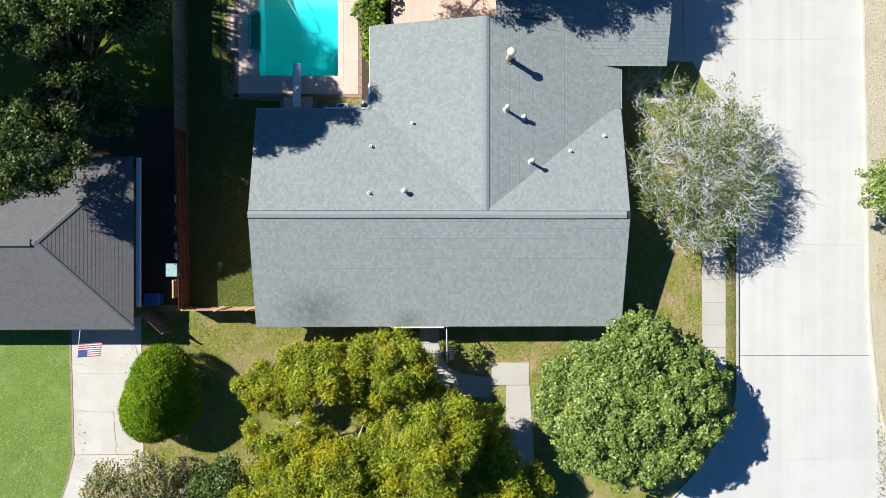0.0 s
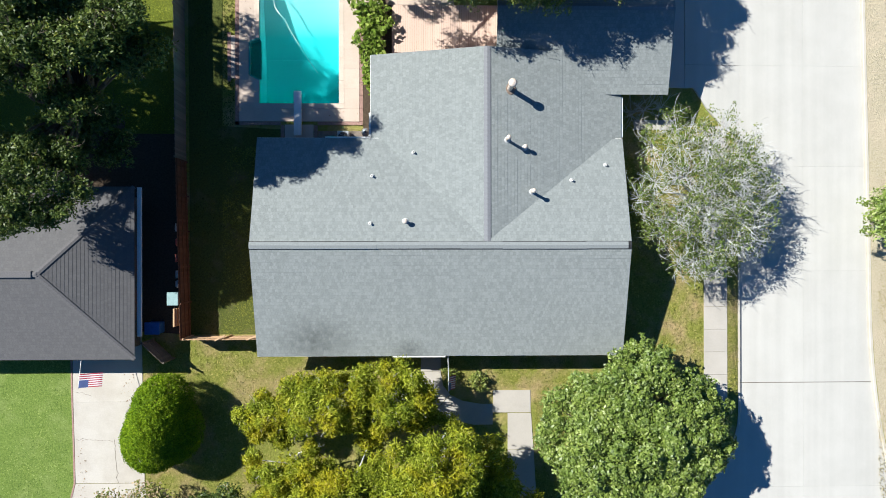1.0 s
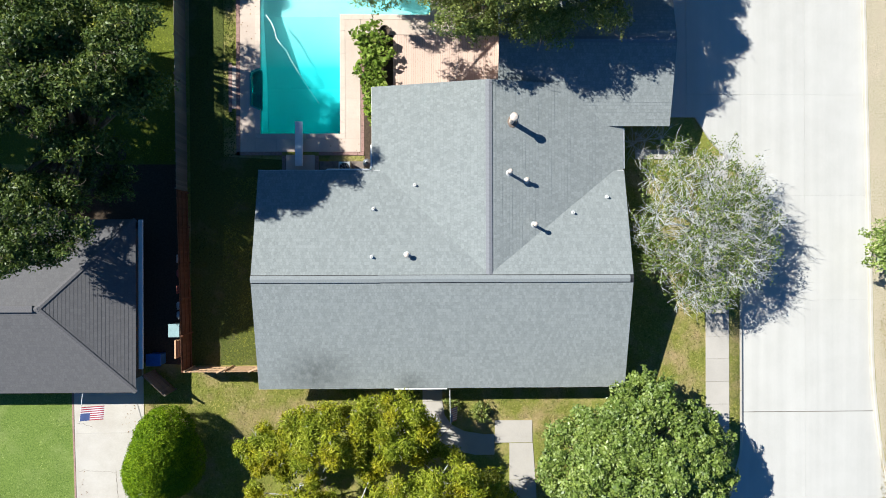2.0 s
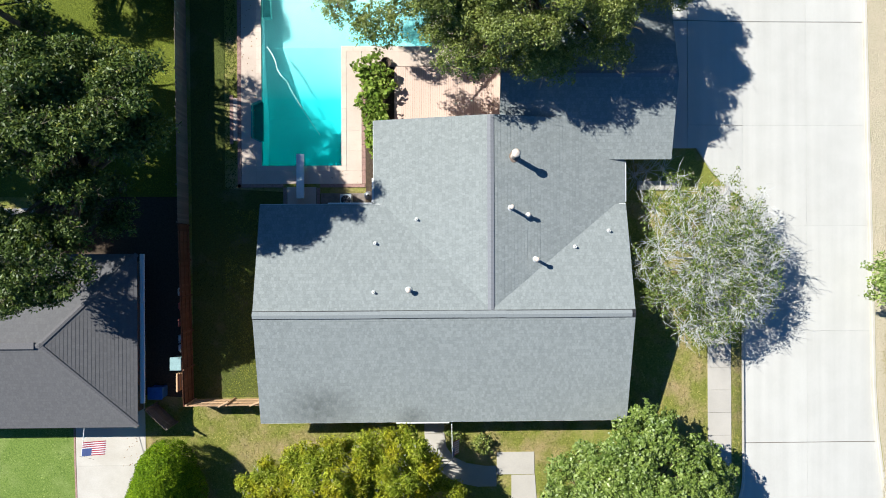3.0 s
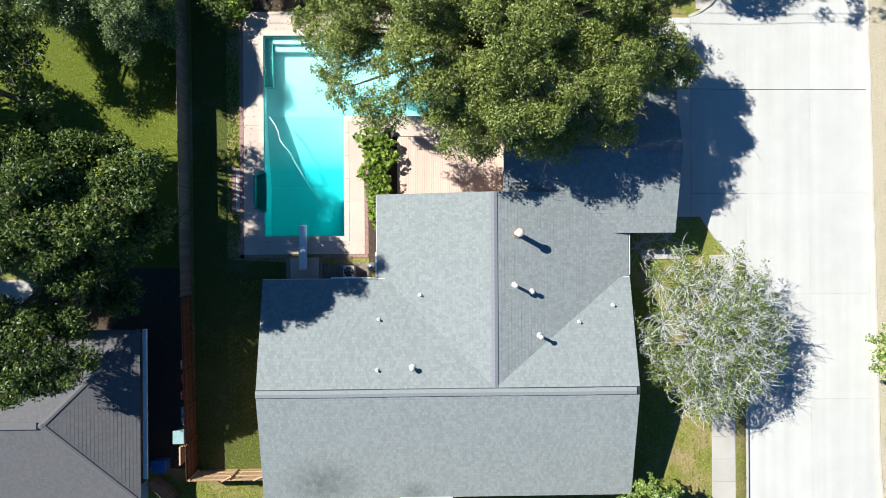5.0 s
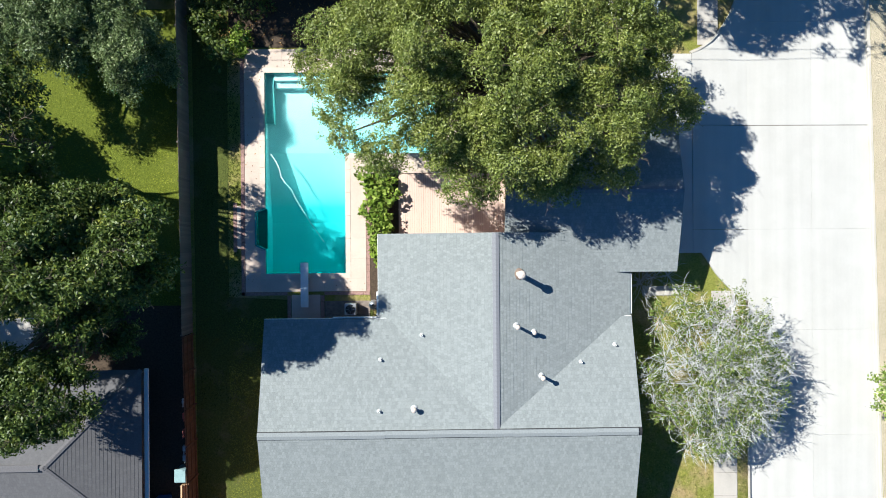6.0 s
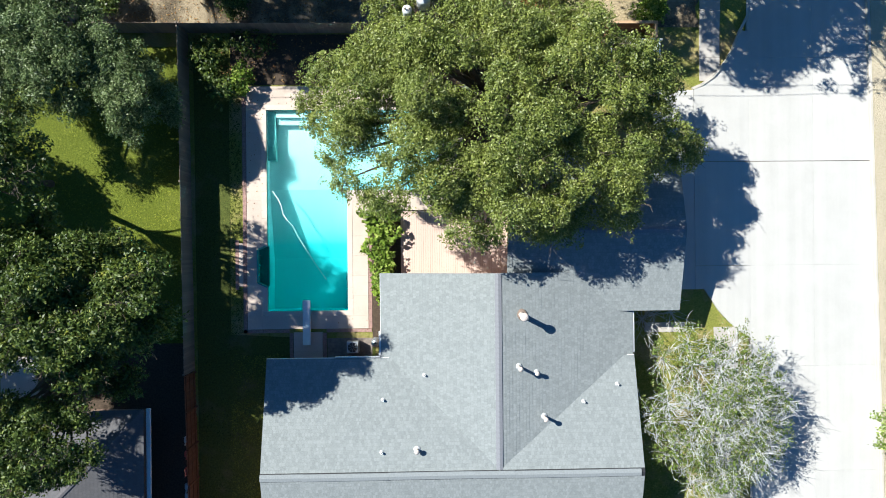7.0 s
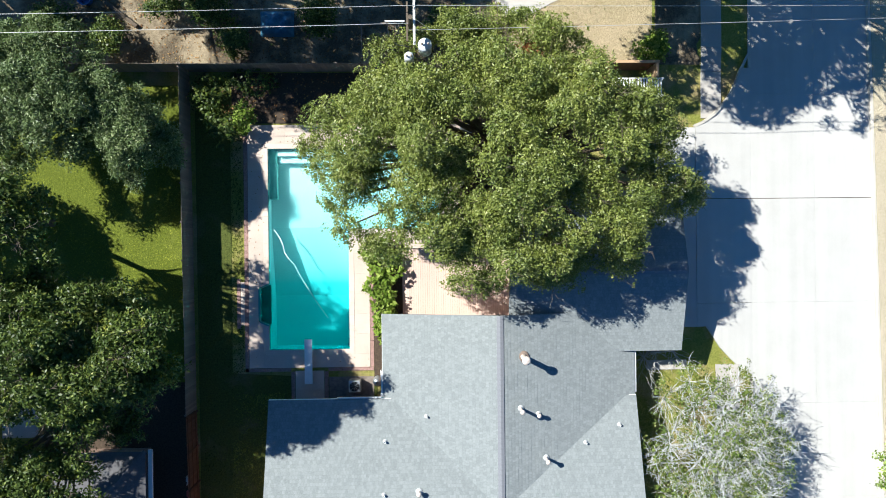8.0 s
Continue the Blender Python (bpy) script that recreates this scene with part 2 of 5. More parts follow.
POT = mat_plain("dark_pot", (0.1, 0.07, 0.05), 0.7)
TARP = mat_plain("blue_tarp", (0.05, 0.17, 0.27), 0.5, vary=0.35, scale=3)


def mat_water():
    m = Nodes("pool_water", 0.03, spec=0.5)
    m.b.inputs["Transmission Weight"].default_value = 1.0
    m.b.inputs["IOR"].default_value = 1.33
    sep = m.t.nodes.new("ShaderNodeSeparateXYZ")
    m.link(m.co.outputs["Object"], sep.inputs[0])
    mp = m.t.nodes.new("ShaderNodeMapRange")
    mp.inputs["From Min"].default_value, mp.inputs["From Max"].default_value = 11.0, 23.0
    m.link(sep.outputs["Y"], mp.inputs["Value"])
    m.color(m.ramp(mp.outputs[0], [(0.0, (0.0, 0.28, 0.33)), (0.34, (0.003, 0.33, 0.38)), (0.55, (0.09, 0.4, 0.44)), (1.0, (0.25, 0.46, 0.49))]))
    return m.bump(m.noise(3.5, 3, 0.5), 0.12, 0.03).mat


WATER = mat_water()


# ---- mesh helpers ----
def part(name, bm, material, parent=None, label="", smooth=False):
    me = bpy.data.meshes.new(name)
    bm.normal_update()
    bm.to_mesh(me)
    bm.free()
    me.materials.append(material)
    if smooth:
        for p in me.polygons:
            p.use_smooth = True
    ob = new(name, me)
    ob.parent = parent
    if label:
        ob["label"] = label
    return ob


def thing(name, label, category, group="", kind="", at=(0, 0, 0)):
    ob = new(name)
    ob.empty_display_size = 0.3
    ob.location = at
    return tagged(ob, label, category, group, kind)


def add_box(bm, x0, y0, z0, x1, y1, z1, bevel=0.0):
    r = bmesh.ops.create_cube(bm, size=1.0)
    for v in r["verts"]:
        v.co = Vector((x0 + (v.co.x + 0.5) * (x1 - x0), y0 + (v.co.y + 0.5) * (y1 - y0), z0 + (v.co.z + 0.5) * (z1 - z0)))
    if bevel:
        es = list({e for v in r["verts"] for e in v.link_edges})
        bmesh.ops.bevel(bm, geom=es, offset=bevel, segments=1, affect="EDGES")
    return bm


def box(x0, y0, z0, x1, y1, z1, bevel=0.0):
    return add_box(bmesh.new(), x0, y0, z0, x1, y1, z1, bevel)


def add_prism(bm, pts, z0, z1):
    """An upright prism on a flat outline; z1 may be a function of x and y."""
    top = [bm.verts.new((x, y, z1(x, y) if callable(z1) else z1)) for x, y in pts]
    low = [bm.verts.new((x, y, z0)) for x, y in pts]
    bm.faces.new(top)
    bm.faces.new(low[::-1])
    for i in range(len(pts)):
        j = (i + 1) % len(pts)
        bm.faces.new((top[j], top[i], low[i], low[j]))
    bmesh.ops.recalc_face_normals(bm, faces=bm.faces)
    return bm


def prism(pts, z0, z1):
    return add_prism(bmesh.new(), pts, z0, z1)


def add_tube(bm, pts, radii, sides=8, cap=True):
    """A tapered tube along a path."""
    pts = [Vector(p) for p in pts]
    rings = []
    for i, p in enumerate(pts):
        d = (pts[min(i + 1, len(pts) - 1)] - pts[max(i - 1, 0)]).normalized()
        a = d.orthogonal().normalized()
        b = d.cross(a)
        r = radii[i] if isinstance(radii, (list, tuple)) else radii
        rings.append([bm.verts.new(p + (a * math.cos(k * math.tau / sides) + b * math.sin(k * math.tau / sides)) * r) for k in range(sides)])
    for r0, r1 in zip(rings, rings[1:]):
        if len(r0) == len(r1):
            off = min(range(sides), key=lambda s: (r0[0].co - r1[s].co).length)
            for k in range(sides):
                bm.faces.new((r0[k], r0[(k + 1) % sides], r1[(k + 1 + off) % sides], r1[(k + off) % sides]))
    if cap:
        bm.faces.new(rings[0][::-1])
        bm.faces.new(rings[-1])
    return bm


def tube(pts, radii, sides=8):
    return add_tube(bmesh.new(), pts, radii, sides)


def lathe(profile, sides=16, at=(0, 0, 0)):
    """A turned body round z; profile: radius, height pairs from the bottom."""
    bm = bmesh.new()
    rings = [[bm.verts.new((at[0] + r * math.cos(k * math.tau / sides), at[1] + r * math.sin(k * math.tau / sides), at[2] + z)) for k in range(sides)] for r, z in profile]
    for a, b in zip(rings, rings[1:]):
        for k in range(sides):
            bm.faces.new((a[k], a[(k + 1) % sides], b[(k + 1) % sides], b[k]))
    bm.faces.new(rings[0][::-1])
    bm.faces.new(rings[-1])
    return bm


def mesh_from(name, verts, quads, material, parent=None, label=""):
    me = bpy.data.meshes.new(name)
    verts = np.asarray(verts, dtype=np.float32)
    quads = np.asarray(quads, dtype=np.int32)
    me.vertices.add(len(verts))
    me.vertices.foreach_set("co", verts.ravel())
    me.loops.add(quads.size)
    me.loops.foreach_set("vertex_index", quads.ravel())
    me.polygons.add(len(quads))
    me.polygons.foreach_set("loop_start", np.arange(0, quads.size, quads.shape[1], dtype=np.int32))
    me.update(calc_edges=True)
    me.validate()
    me.materials.append(material)
    ob = new(name, me)
    ob.parent = parent
    if label:
        ob["label"] = label
    return ob


# ---- ground, road, walks ----
def kerb_left(y):
    if y > -9.0:
        return 19.85
    k = min(1.0, (-9.0 - y) / 9.0)
    return 19.85 - 6.5 * k ** 1.7


def kerb_right(y):
    if y > 0:
        return 28.35 - 0.022 * y
    return 28.35 + 0.003 * abs(y) ** 2.4


ROAD_Z, LAWN_Z = -0.2, -0.03


def ground_z(x, y):
    z = LAWN_Z + 0.02 * noise.noise(Vector((x * 0.3, y * 0.3, 0)))
    dip = min(1, max(0, (y - 7.5) / 2.0)) * min(1, max(0, (29.5 - y) / 2.0))
    return z - 0.24 * dip * min(1, max(0, (x - 15.5) / 4.0)) - 0.06 * dip * min(1, max(0, (x - 13) / 2))


def build_ground():
    ys = [-1500, -300, -80, -40] + [-30 + 0.75 * i for i in range(101)] + [60, 90, 300, 1500]
    verts, quads, width = [], [], 0
    for y in ys:
        yc = min(max(y, -18.0), 60.0)
        kl, kr = kerb_left(yc), kerb_right(yc)
        left = np.linspace(-45, kl - 0.1, 80)
        right = np.linspace(kr + 0.1, kr + 12, 14)
        row = [(x, y, ground_z(x, y)) for x in (-1500, -300, -90)]
        row += [(x, y, ground_z(x, y)) for x in left]
        row += [(kl + 0.02, y, ROAD_Z - 0.12), (kr - 0.02, y, ROAD_Z - 0.12)]
        row += [(x, y, LAWN_Z + 0.02 * noise.noise(Vector((x, y, 0)))) for x in right]
        row += [(x, y, LAWN_Z) for x in (90, 300, 1500)]
        width = len(row)
        verts += row
    for j in range(len(ys) - 1):
        for i in range(width - 1):
            a = j * width + i
            q = (a, a + 1, a + 1 + width, a + width)
            xs = [verts[k][0] for k in q]
            yy = [verts[k][1] for k in q]
            if max(xs) > -11.4 and min(xs) < 0.4 and max(yy) > 10.8 and min(yy) < 23.7:
                continue
            quads.append(q)
    ob = mesh_from("ground", verts, quads, GRASS_FRONT)
    for p in ob.data.polygons:
        p.use_smooth = True
    return tagged(ob, "olive green lawn with dry brown patches", "ground", kind="structure")


build_ground()


def sheet(name, pts, material, label, z=0.0, lift=0.025, step=0.6):
    """A thin patch that follows the ground, on a convex outline."""
    bm = bmesh.new()
    bm.faces.new([bm.verts.new((x, y, 0)) for x, y in pts])
    lo = [min(p[k] for p in pts) for k in (0, 1)]
    hi = [max(p[k] for p in pts) for k in (0, 1)]
    for k, n in ((0, Vector((1, 0, 0))), (1, Vector((0, 1, 0)))):
        s = lo[k] + step
        while s < hi[k]:
            co = Vector((s, 0, 0)) if k == 0 else Vector((0, s, 0))
            bmesh.ops.bisect_plane(bm, geom=bm.verts[:] + bm.edges[:] + bm.faces[:], plane_co=co, plane_no=n)
            s += step
    for v in bm.verts:
        v.co.z = ground_z(v.co.x, v.co.y) + lift + z
    bmesh.ops.recalc_face_normals(bm, faces=bm.faces)
    if bm.faces and sum(f.normal.z for f in bm.faces) < 0:
        bmesh.ops.reverse_faces(bm, faces=bm.faces)
    return tagged(part(name, bm, material), label, "grass", kind="structure")


sheet("lawn_neighbour", [(-42, -30), (-23.2, -30), (-22.9, -15.6), (-22.2, -12.8), (-22.35, -3.0), (-42, -3.0)], GRASS_LUSH, "lush green mown lawn beside a driveway", step=3.0)
sheet("lawn_back", [(-42, 9.0), (-15.6, 9.0), (-15.7, 27.5), (-42, 27.5)], GRASS_BACK, "green back lawn behind a wooden fence", step=3.0)
sheet("lawn_side", [(-15.0, -3.6), (-4.0, -3.6), (-4.0, 9.0), (-13.0, 9.5), (-13.0, 27.8), (-15.2, 27.8)], GRASS_YARD_SHADE, "patchy lawn between fence and house, deep shade in its colour", step=3.0)
# dark sheet that imitates the shade between the neighbour's house and the fence
sheet("side_passage", [(-24, -3.0), (-15.2, -3.6), (-15.4, 9.0), (-24, 9.0)], SOIL_AND_SHADE, "dark ground sheet between house and fence, laid as shade", step=3.0)
sheet("yard_beyond", [(-45, 28.6), (4.6, 28.6), (4.6, 60), (-45, 60)], LITTER, "shaded bare soil and leaf litter behind the fence", step=6.0)
sheet("yard_side", [(13.8, 28.7), (16.7, 28.7), (16.7, 60), (14.0, 60)], LITTER, "shaded leaf litter beside the sidewalk", step=3.0)
sheet("pool_corner_soil", [(-12.9, 25.1), (4.5, 25.1), (4.5, 28.25), (-12.9, 28.25)], SOIL_AND_SHADE, "bare shaded soil by the back fence", step=3.0)
sheet("yard_dry", [(4.6, 28.6), (13.6, 28.6), (13.9, 60), (4.6, 60)], GRASS_DRY, "dry beige lawn of the yard behind", step=3.0)
verge = bmesh.new()
vy = [-60 + 3.0 * i for i in range(41)]
vl = [verge.verts.new((kerb_right(max(y, -18)) + 0.1, y, LAWN_Z + 0.03)) for y in vy]
vr = [verge.verts.new((70, y, LAWN_Z + 0.03)) for y in vy]
for i in range(len(vy) - 1):
    verge.faces.new((vl[i], vr[i], vr[i + 1], vl[i + 1]))
tagged(part("verge_dry_grass", verge, GRASS_VERGE), "dry beige grass verge beside the road", "grass", kind="structure")

road = tagged(part("road", prism([(kerb_left(max(y, -18)) + 0.0, y) for y in vy] + [(kerb_right(max(y, -18)), y) for y in vy[::-1]], ROAD_Z - 0.1, ROAD_Z - 0.03), JOINT),
              "pale concrete residential street with sealed joints", "road", kind="structure")
JOINTS = [-34.0, -27.2, -20.4, -13.6, -6.88, 0.3, 7.05, 13.52, 20.17, 26.8, 33.4, 40.0, 46.6]
for y0, y1 in zip(JOINTS, JOINTS[1:]):
    ga, gb = (0.022 if y in (20.17, -6.88) else 0.003 for y in (y0, y1))
    cuts = np.linspace(y0 + ga, y1 - gb, 8)
    for k, (fa, fb) in enumerate(((0.0, 0.5), (0.5, 1.0))):
        def edge(y, f):
            yc = max(y, -18)
            a, b = kerb_left(yc) + 0.1, kerb_right(yc) - 0.1
            return (a, 24.1, b)[round(f * 2)]
        pts = [(edge(y, fa) + (0.003 if k else 0), y) for y in cuts] + [(edge(y, fb) - (0.0 if k else 0.003), y) for y in cuts[::-1]]
        part("slab", prism(pts, ROAD_Z - 0.029, ROAD_Z), ROAD, road)


def kerb_strip(name, fn, y0, y1, side, label):
    bm = bmesh.new()
    prof = ((-0.09, -0.33), (-0.09, -0.005), (0.05, -0.012), (0.09, -0.06), (0.1, -0.33))
    rows = []
    for y in np.arange(y0, y1 + 0.01, 0.5):
        yc = max(y, -18.0)
        rows.append([bm.verts.new((fn(yc) + side * dx, y, z)) for dx, z in prof])
    for a, b in zip(rows, rows[1:]):
        for k in range(len(prof) - 1):
            bm.faces.new((a[k], a[k + 1], b[k + 1], b[k]))
    bmesh.ops.recalc_face_normals(bm, faces=bm.faces)
    return tagged(part(name, bm, KERB), label, "kerb", kind="structure")


kerb_strip("kerb_west", kerb_left, -40, 8.8, 1, "worn concrete kerb along the street")
kerb_strip("kerb_west_far", kerb_left, 28.5, 58, 1, "worn concrete kerb in tree shade")
kerb_strip("kerb_east", kerb_right, -40, 58, -1, "worn concrete kerb beside dry grass")

# the driveway of the house, with flares at the street
def drive_z(x, y):
    return 0.012 - 0.205 * min(1, max(0, (x - 16.2) / 3.7))


drive = thing("driveway", "pale concrete driveway from garage to street", "driveway", kind="structure")
DS = [(16.33, 12.03), (16.92, 12.04), (17.35, 11.4), (17.85, 10.65), (18.5, 9.95), (19.1, 9.4), (19.95, 8.9), (19.95, 13.5), (16.33, 13.5)]
part("slab", prism([(13.7, 12.03), (16.31, 12.03), (16.31, 20.15), (13.7, 20.15)], -0.2, drive_z), ROAD, drive)
part("slab", prism([(13.7, 20.19), (16.31, 20.19), (16.31, 24.7), (13.7, 24.7)], -0.2, drive_z), ROAD, drive)
part("slab", prism(DS, -0.4, drive_z), ROAD, drive)
part("slab", prism([(16.34, 13.52), (19.95, 13.52), (19.95, 20.15), (16.34, 20.15)], -0.4, drive_z), ROAD, drive)
part("slab", prism([(16.34, 20.19), (19.95, 20.19), (19.95, 29.2), (19.3, 28.3), (18.9, 27.2), (18.4, 26.4), (17.6, 25.5), (16.9, 25.0), (16.34, 24.75)], -0.4, drive_z), ROAD, drive)
fl = bmesh.new()
fp = [(16.3, 24.72), (16.95, 25.0), (17.65, 25.5), (18.45, 26.4), (18.95, 27.2), (19.35, 28.3), (19.85, 29.3)]
for (xa, ya), (xb, yb) in zip(fp, fp[1:]):
    add_prism(fl, [(xa, ya), (xb, yb), (xb - 0.1, yb + 0.14), (xa - 0.1, ya + 0.14)], -0.35, 0.02)
tagged(part("kerb_flare", fl, KERB), "curved concrete kerb at the driveway mouth", "kerb", kind="structure")

for nm, x0, x1, y0, y1, lab in (("sidewalk_front", 17.55, 19.05, -9.2, 9.6, "concrete sidewalk along the lawn"), ("sidewalk_far", 16.75, 18.05, 25.3, 52.0, "concrete sidewalk in tree shade")):
    w = thing(nm, lab, "sidewalk", kind="structure")
    n = round((y1 - y0) / 1.5)
    for i in range(n):
        a, b = y0 + (y1 - y0) * i / n, y0 + (y1 - y0) * (i + 1) / n
        part("slab", prism([(x0, a + 0.008), (x1, a + 0.008), (x1, b - 0.008), (x0, b - 0.008)], -0.3, lambda x, y: max(ground_z(x, y) + 0.05, -0.1) if y > 8 else 0.012), WALK, w)
ramp = thing("corner_ramp", "concrete corner ramp at the street bend", "sidewalk", kind="structure")
part("slab", prism([(17.55, -9.25), (19.05, -9.25), (18.6, -11.2), (17.4, -13.0), (15.6, -14.6), (14.6, -13.8), (16.4, -12.1), (17.2, -10.8)], -0.3, 0.012), WALK, ramp)
pad = thing("side_path", "small concrete path slab beside the house", "path", kind="structure")
part("slab", box(13.05, 9.35, -0.15, 15.6, 9.95, 0.015), WALK, pad)

# front walk
fw = thing("front_walk", "grey concrete front walk with joints", "path", kind="structure")
for pts in ([(-0.55, -4.2), (0.7, -4.2), (0.7, -6.0), (-0.55, -6.0)], [(-0.55, -6.02), (0.7, -6.02), (0.85, -6.9), (1.3, -7.5), (0.4, -8.4), (-0.35, -7.4)],
            [(1.32, -7.52), (2.1, -7.9), (3.3, -8.1), (4.0, -8.1), (4.0, -9.4), (2.8, -9.4), (1.4, -9.1), (0.45, -8.42)],
            [(4.03, -7.23), (6.4, -7.23), (6.42, -8.64), (4.03, -8.64)], [(4.95, -8.68), (6.44, -8.68), (6.6, -11.0), (4.95, -11.0)], [(4.95, -11.03), (6.6, -11.03), (6.75, -13.6), (4.95, -13.6)], [(4.95, -13.63), (6.75, -13.63), (6.9, -18), (4.95, -18)]):
    part("slab", prism(pts, -0.15, 0.012), WALK, fw)

# neighbour's driveway
nd = thing("neighbour_driveway", "pale concrete driveway with cracks and rust marks", "driveway", kind="structure")
for pts in ([(-22.35, -3.2), (-18.05, -3.2), (-17.98, -7.8), (-22.28, -7.8)], [(-22.28, -7.806), (-17.98, -7.806), (-17.87, -12.88), (-22.14, -12.88)],
            [(-22.14, -12.92), (-17.87, -12.92), (-17.6, -15.6), (-17.2, -22), (-23.9, -22), (-22.9, -15.6)]):
    part("slab", prism(pts, -0.15, 0.012), DRIVE, nd)
np_ = thing("neighbour_patio", "pale concrete patio under the garden tree", "patio", kind="structure")
for x in (-27.2, -25.0):
    part("slab", prism([(x, 5.7), (x + 2.19, 5.7), (x + 2.19, 8.3), (x, 8.3)], -0.15, 0.012), DRIVE, np_)


def crack(x0, y0, x1, y1, seed, w=0.012):
    rng = np.random.default_rng(seed)
    n = 14
    pts = [(x0 + (x1 - x0) * i / n + rng.normal() * 0.04, y0 + (y1 - y0) * i / n + rng.normal() * 0.04) for i in range(n + 1)]
    bm = bmesh.new()
    dx, dy = (w, 0.0) if abs(y1 - y0) > abs(x1 - x0) else (0.0, w)
    a = [bm.verts.new((x - dx, y - dy, 0.0165)) for x, y in pts]
    b = [bm.verts.new((x + dx, y + dy, 0.0165)) for x, y in pts]
    for i in range(n):
        bm.faces.new((a[i], a[i + 1], b[i + 1], b[i]))
    part("crack", bm, JOINT, nd, "thin dark crack in the concrete")


crack(-19.75, -10.2, -19.5, -12.9, 1)
crack(-22.1, -10.1, -19.75, -10.25, 2, 0.007)
crack(-19.5, -12.95, -19.2, -15.5, 3, 0.008)
crack(-22.1, -7.2, -21.2, -7.35, 4, 0.006)
ed = bmesh.new()
ep = [(-22.42, -3.2), (-22.35, -7.5), (-22.26, -10.3), (-22.2, -12.9), (-22.55, -14.4), (-22.95, -15.6), (-23.9, -21.0)]
for (xa, ya), (xb, yb) in zip(ep, ep[1:]):
    add_prism(ed, [(xa - 0.06, ya), (xa + 0.04, ya), (xb + 0.04, yb), (xb - 0.06, yb)], -0.1, 0.03)
tagged(part("lawn_edging", ed, EDGING), "red-brown edging strip between lawn and driveway", "edging", kind="structure")


# ---- roofs and houses ----
def slope(name, parent, material, a, b, c, d, course=0.2, thick=0.12):
    """A shingled slope: eave from a to b, ridge from d to c. Each course laps over the one below."""
    a, b, c, d = (Vector(p) for p in (a, b, c, d))
    ex = (b - a).normalized()
    nz = ex.cross(((c + d) / 2 - (a + b) / 2).normalized()).normalized()
    ey = nz.cross(ex).normalized()
    m = Matrix((ex, ey, nz)).transposed().to_4x4()
    m.translation = a
    inv = m.inverted()
    la, lb, lc, ld = (inv @ p for p in (a, b, c, d))
    n = max(1, round(lc.y / course))
    bm = bmesh.new()

    k = max(3, int(lb.x / 1.2))

    def row(f, z):
        y = lc.y * f
        x0, x1 = ld.x * f, lb.x + (lc.x - lb.x) * f
        return [bm.verts.new((x0 + (x1 - x0) * i / k, y + 0.004 * noise.noise(Vector((i * 3.1, f * 77, 0))), z)) for i in range(k + 1)]

    last = None
    for i in range(n):
        lo, hi = row(i / n, 0.011), row((i + 1) / n * (0.9995 if i == n - 1 else 1), 0.003)
        for j in range(k):
            bm.faces.new((lo[j], lo[j + 1], hi[j + 1], hi[j]))
            if last:
                bm.faces.new((last[j], last[j + 1], lo[j + 1], lo[j]))
        last = hi
    top = [bm.verts.new((p.x, p.y, -0.012)) for p in (la, lb, lc, ld)]
    low = [bm.verts.new((p.x, p.y, -thick)) for p in (la, lb, lc, ld)]
    bm.faces.new(low[::-1])
    for i in range(4):
        j = (i + 1) % 4
        bm.faces.new((top[i], top[j], low[j], low[i]))
    ob = part(name, bm, material, parent)
    ob.matrix_basis = m
    return ob


def fascia(parent, p, q, material=WHITE, h=0.18, w=0.03):
    p, q = Vector(p), Vector(q)
    d = (q - p).normalized()
    s = d.cross(Vector((0, 0, 1))).normalized() * w
    bm = bmesh.new()
    vs = [bm.verts.new(v + o + Vector((0, 0, z))) for z in (-h, 0) for v, o in ((p, s * 0), (q, s * 0), (q, s), (p, s))]
    for f in ((0, 1, 2, 3), (4, 5, 6, 7), (0, 1, 5, 4), (1, 2, 6, 5), (2, 3, 7, 6), (3, 0, 4, 7)):
        bm.faces.new([vs[i] for i in f])
    bmesh.ops.recalc_face_normals(bm, faces=bm.faces)
    return part("fascia", bm, material, parent)


def gable_wall(name, parent, pts, material):
    bm = bmesh.new()
    f = bm.faces.new([bm.verts.new(p) for p in pts])
    f.normal_update()
    n = f.normal.copy()
    r = bmesh.ops.extrude_face_region(bm, geom=[f])
    for v in r["geom"]:
        if isinstance(v, bmesh.types.BMVert):
            v.co += n * 0.15
    bmesh.ops.recalc_face_normals(bm, faces=bm.faces)
    return part(name, bm, material, parent)


X0, X1, YF, YR, YB, ZE, ZR = -10.2, 11.58, -4.6, 1.96, 8.33, 2.45, 4.25
WX0, WXR, WX1, WY, WZ = -3.5, 3.3, 11.55, 13.33, 4.19
GX0, GX1, GY0, GYR, GY1, GZE, GZR = 3.95, 14.3, 10.97, 15.75, 20.5, 2.55, 3.8

house = thing("house", "single-storey brick house with grey shingle roof", "house")
slope("roof_slope", house, SHINGLE_WORN, (X0, YF, ZE), (X1, YF, ZE), (X1, YR, ZR), (X0, YR, ZR))
slope("roof_slope", house, SHINGLE, (X1, YB, ZE), (X0, YB, ZE), (X0, YR, ZR), (X1, YR, ZR))
slope("roof_slope", house, SHINGLE, (WX0, WY, 2.28), (WX0, YR, 2.28), (WXR, YR, WZ), (WXR, WY, WZ))
slope("roof_slope", house, SHINGLE, (WX1, YR, 2.32), (WX1, WY, 2.32), (WXR, WY, WZ), (WXR, YR, WZ))
slope("roof_slope", house, SHINGLE, (GX0, GY0, GZE), (GX1, GY0, GZE), (GX1, GYR, GZR), (GX0, GYR, GZR))
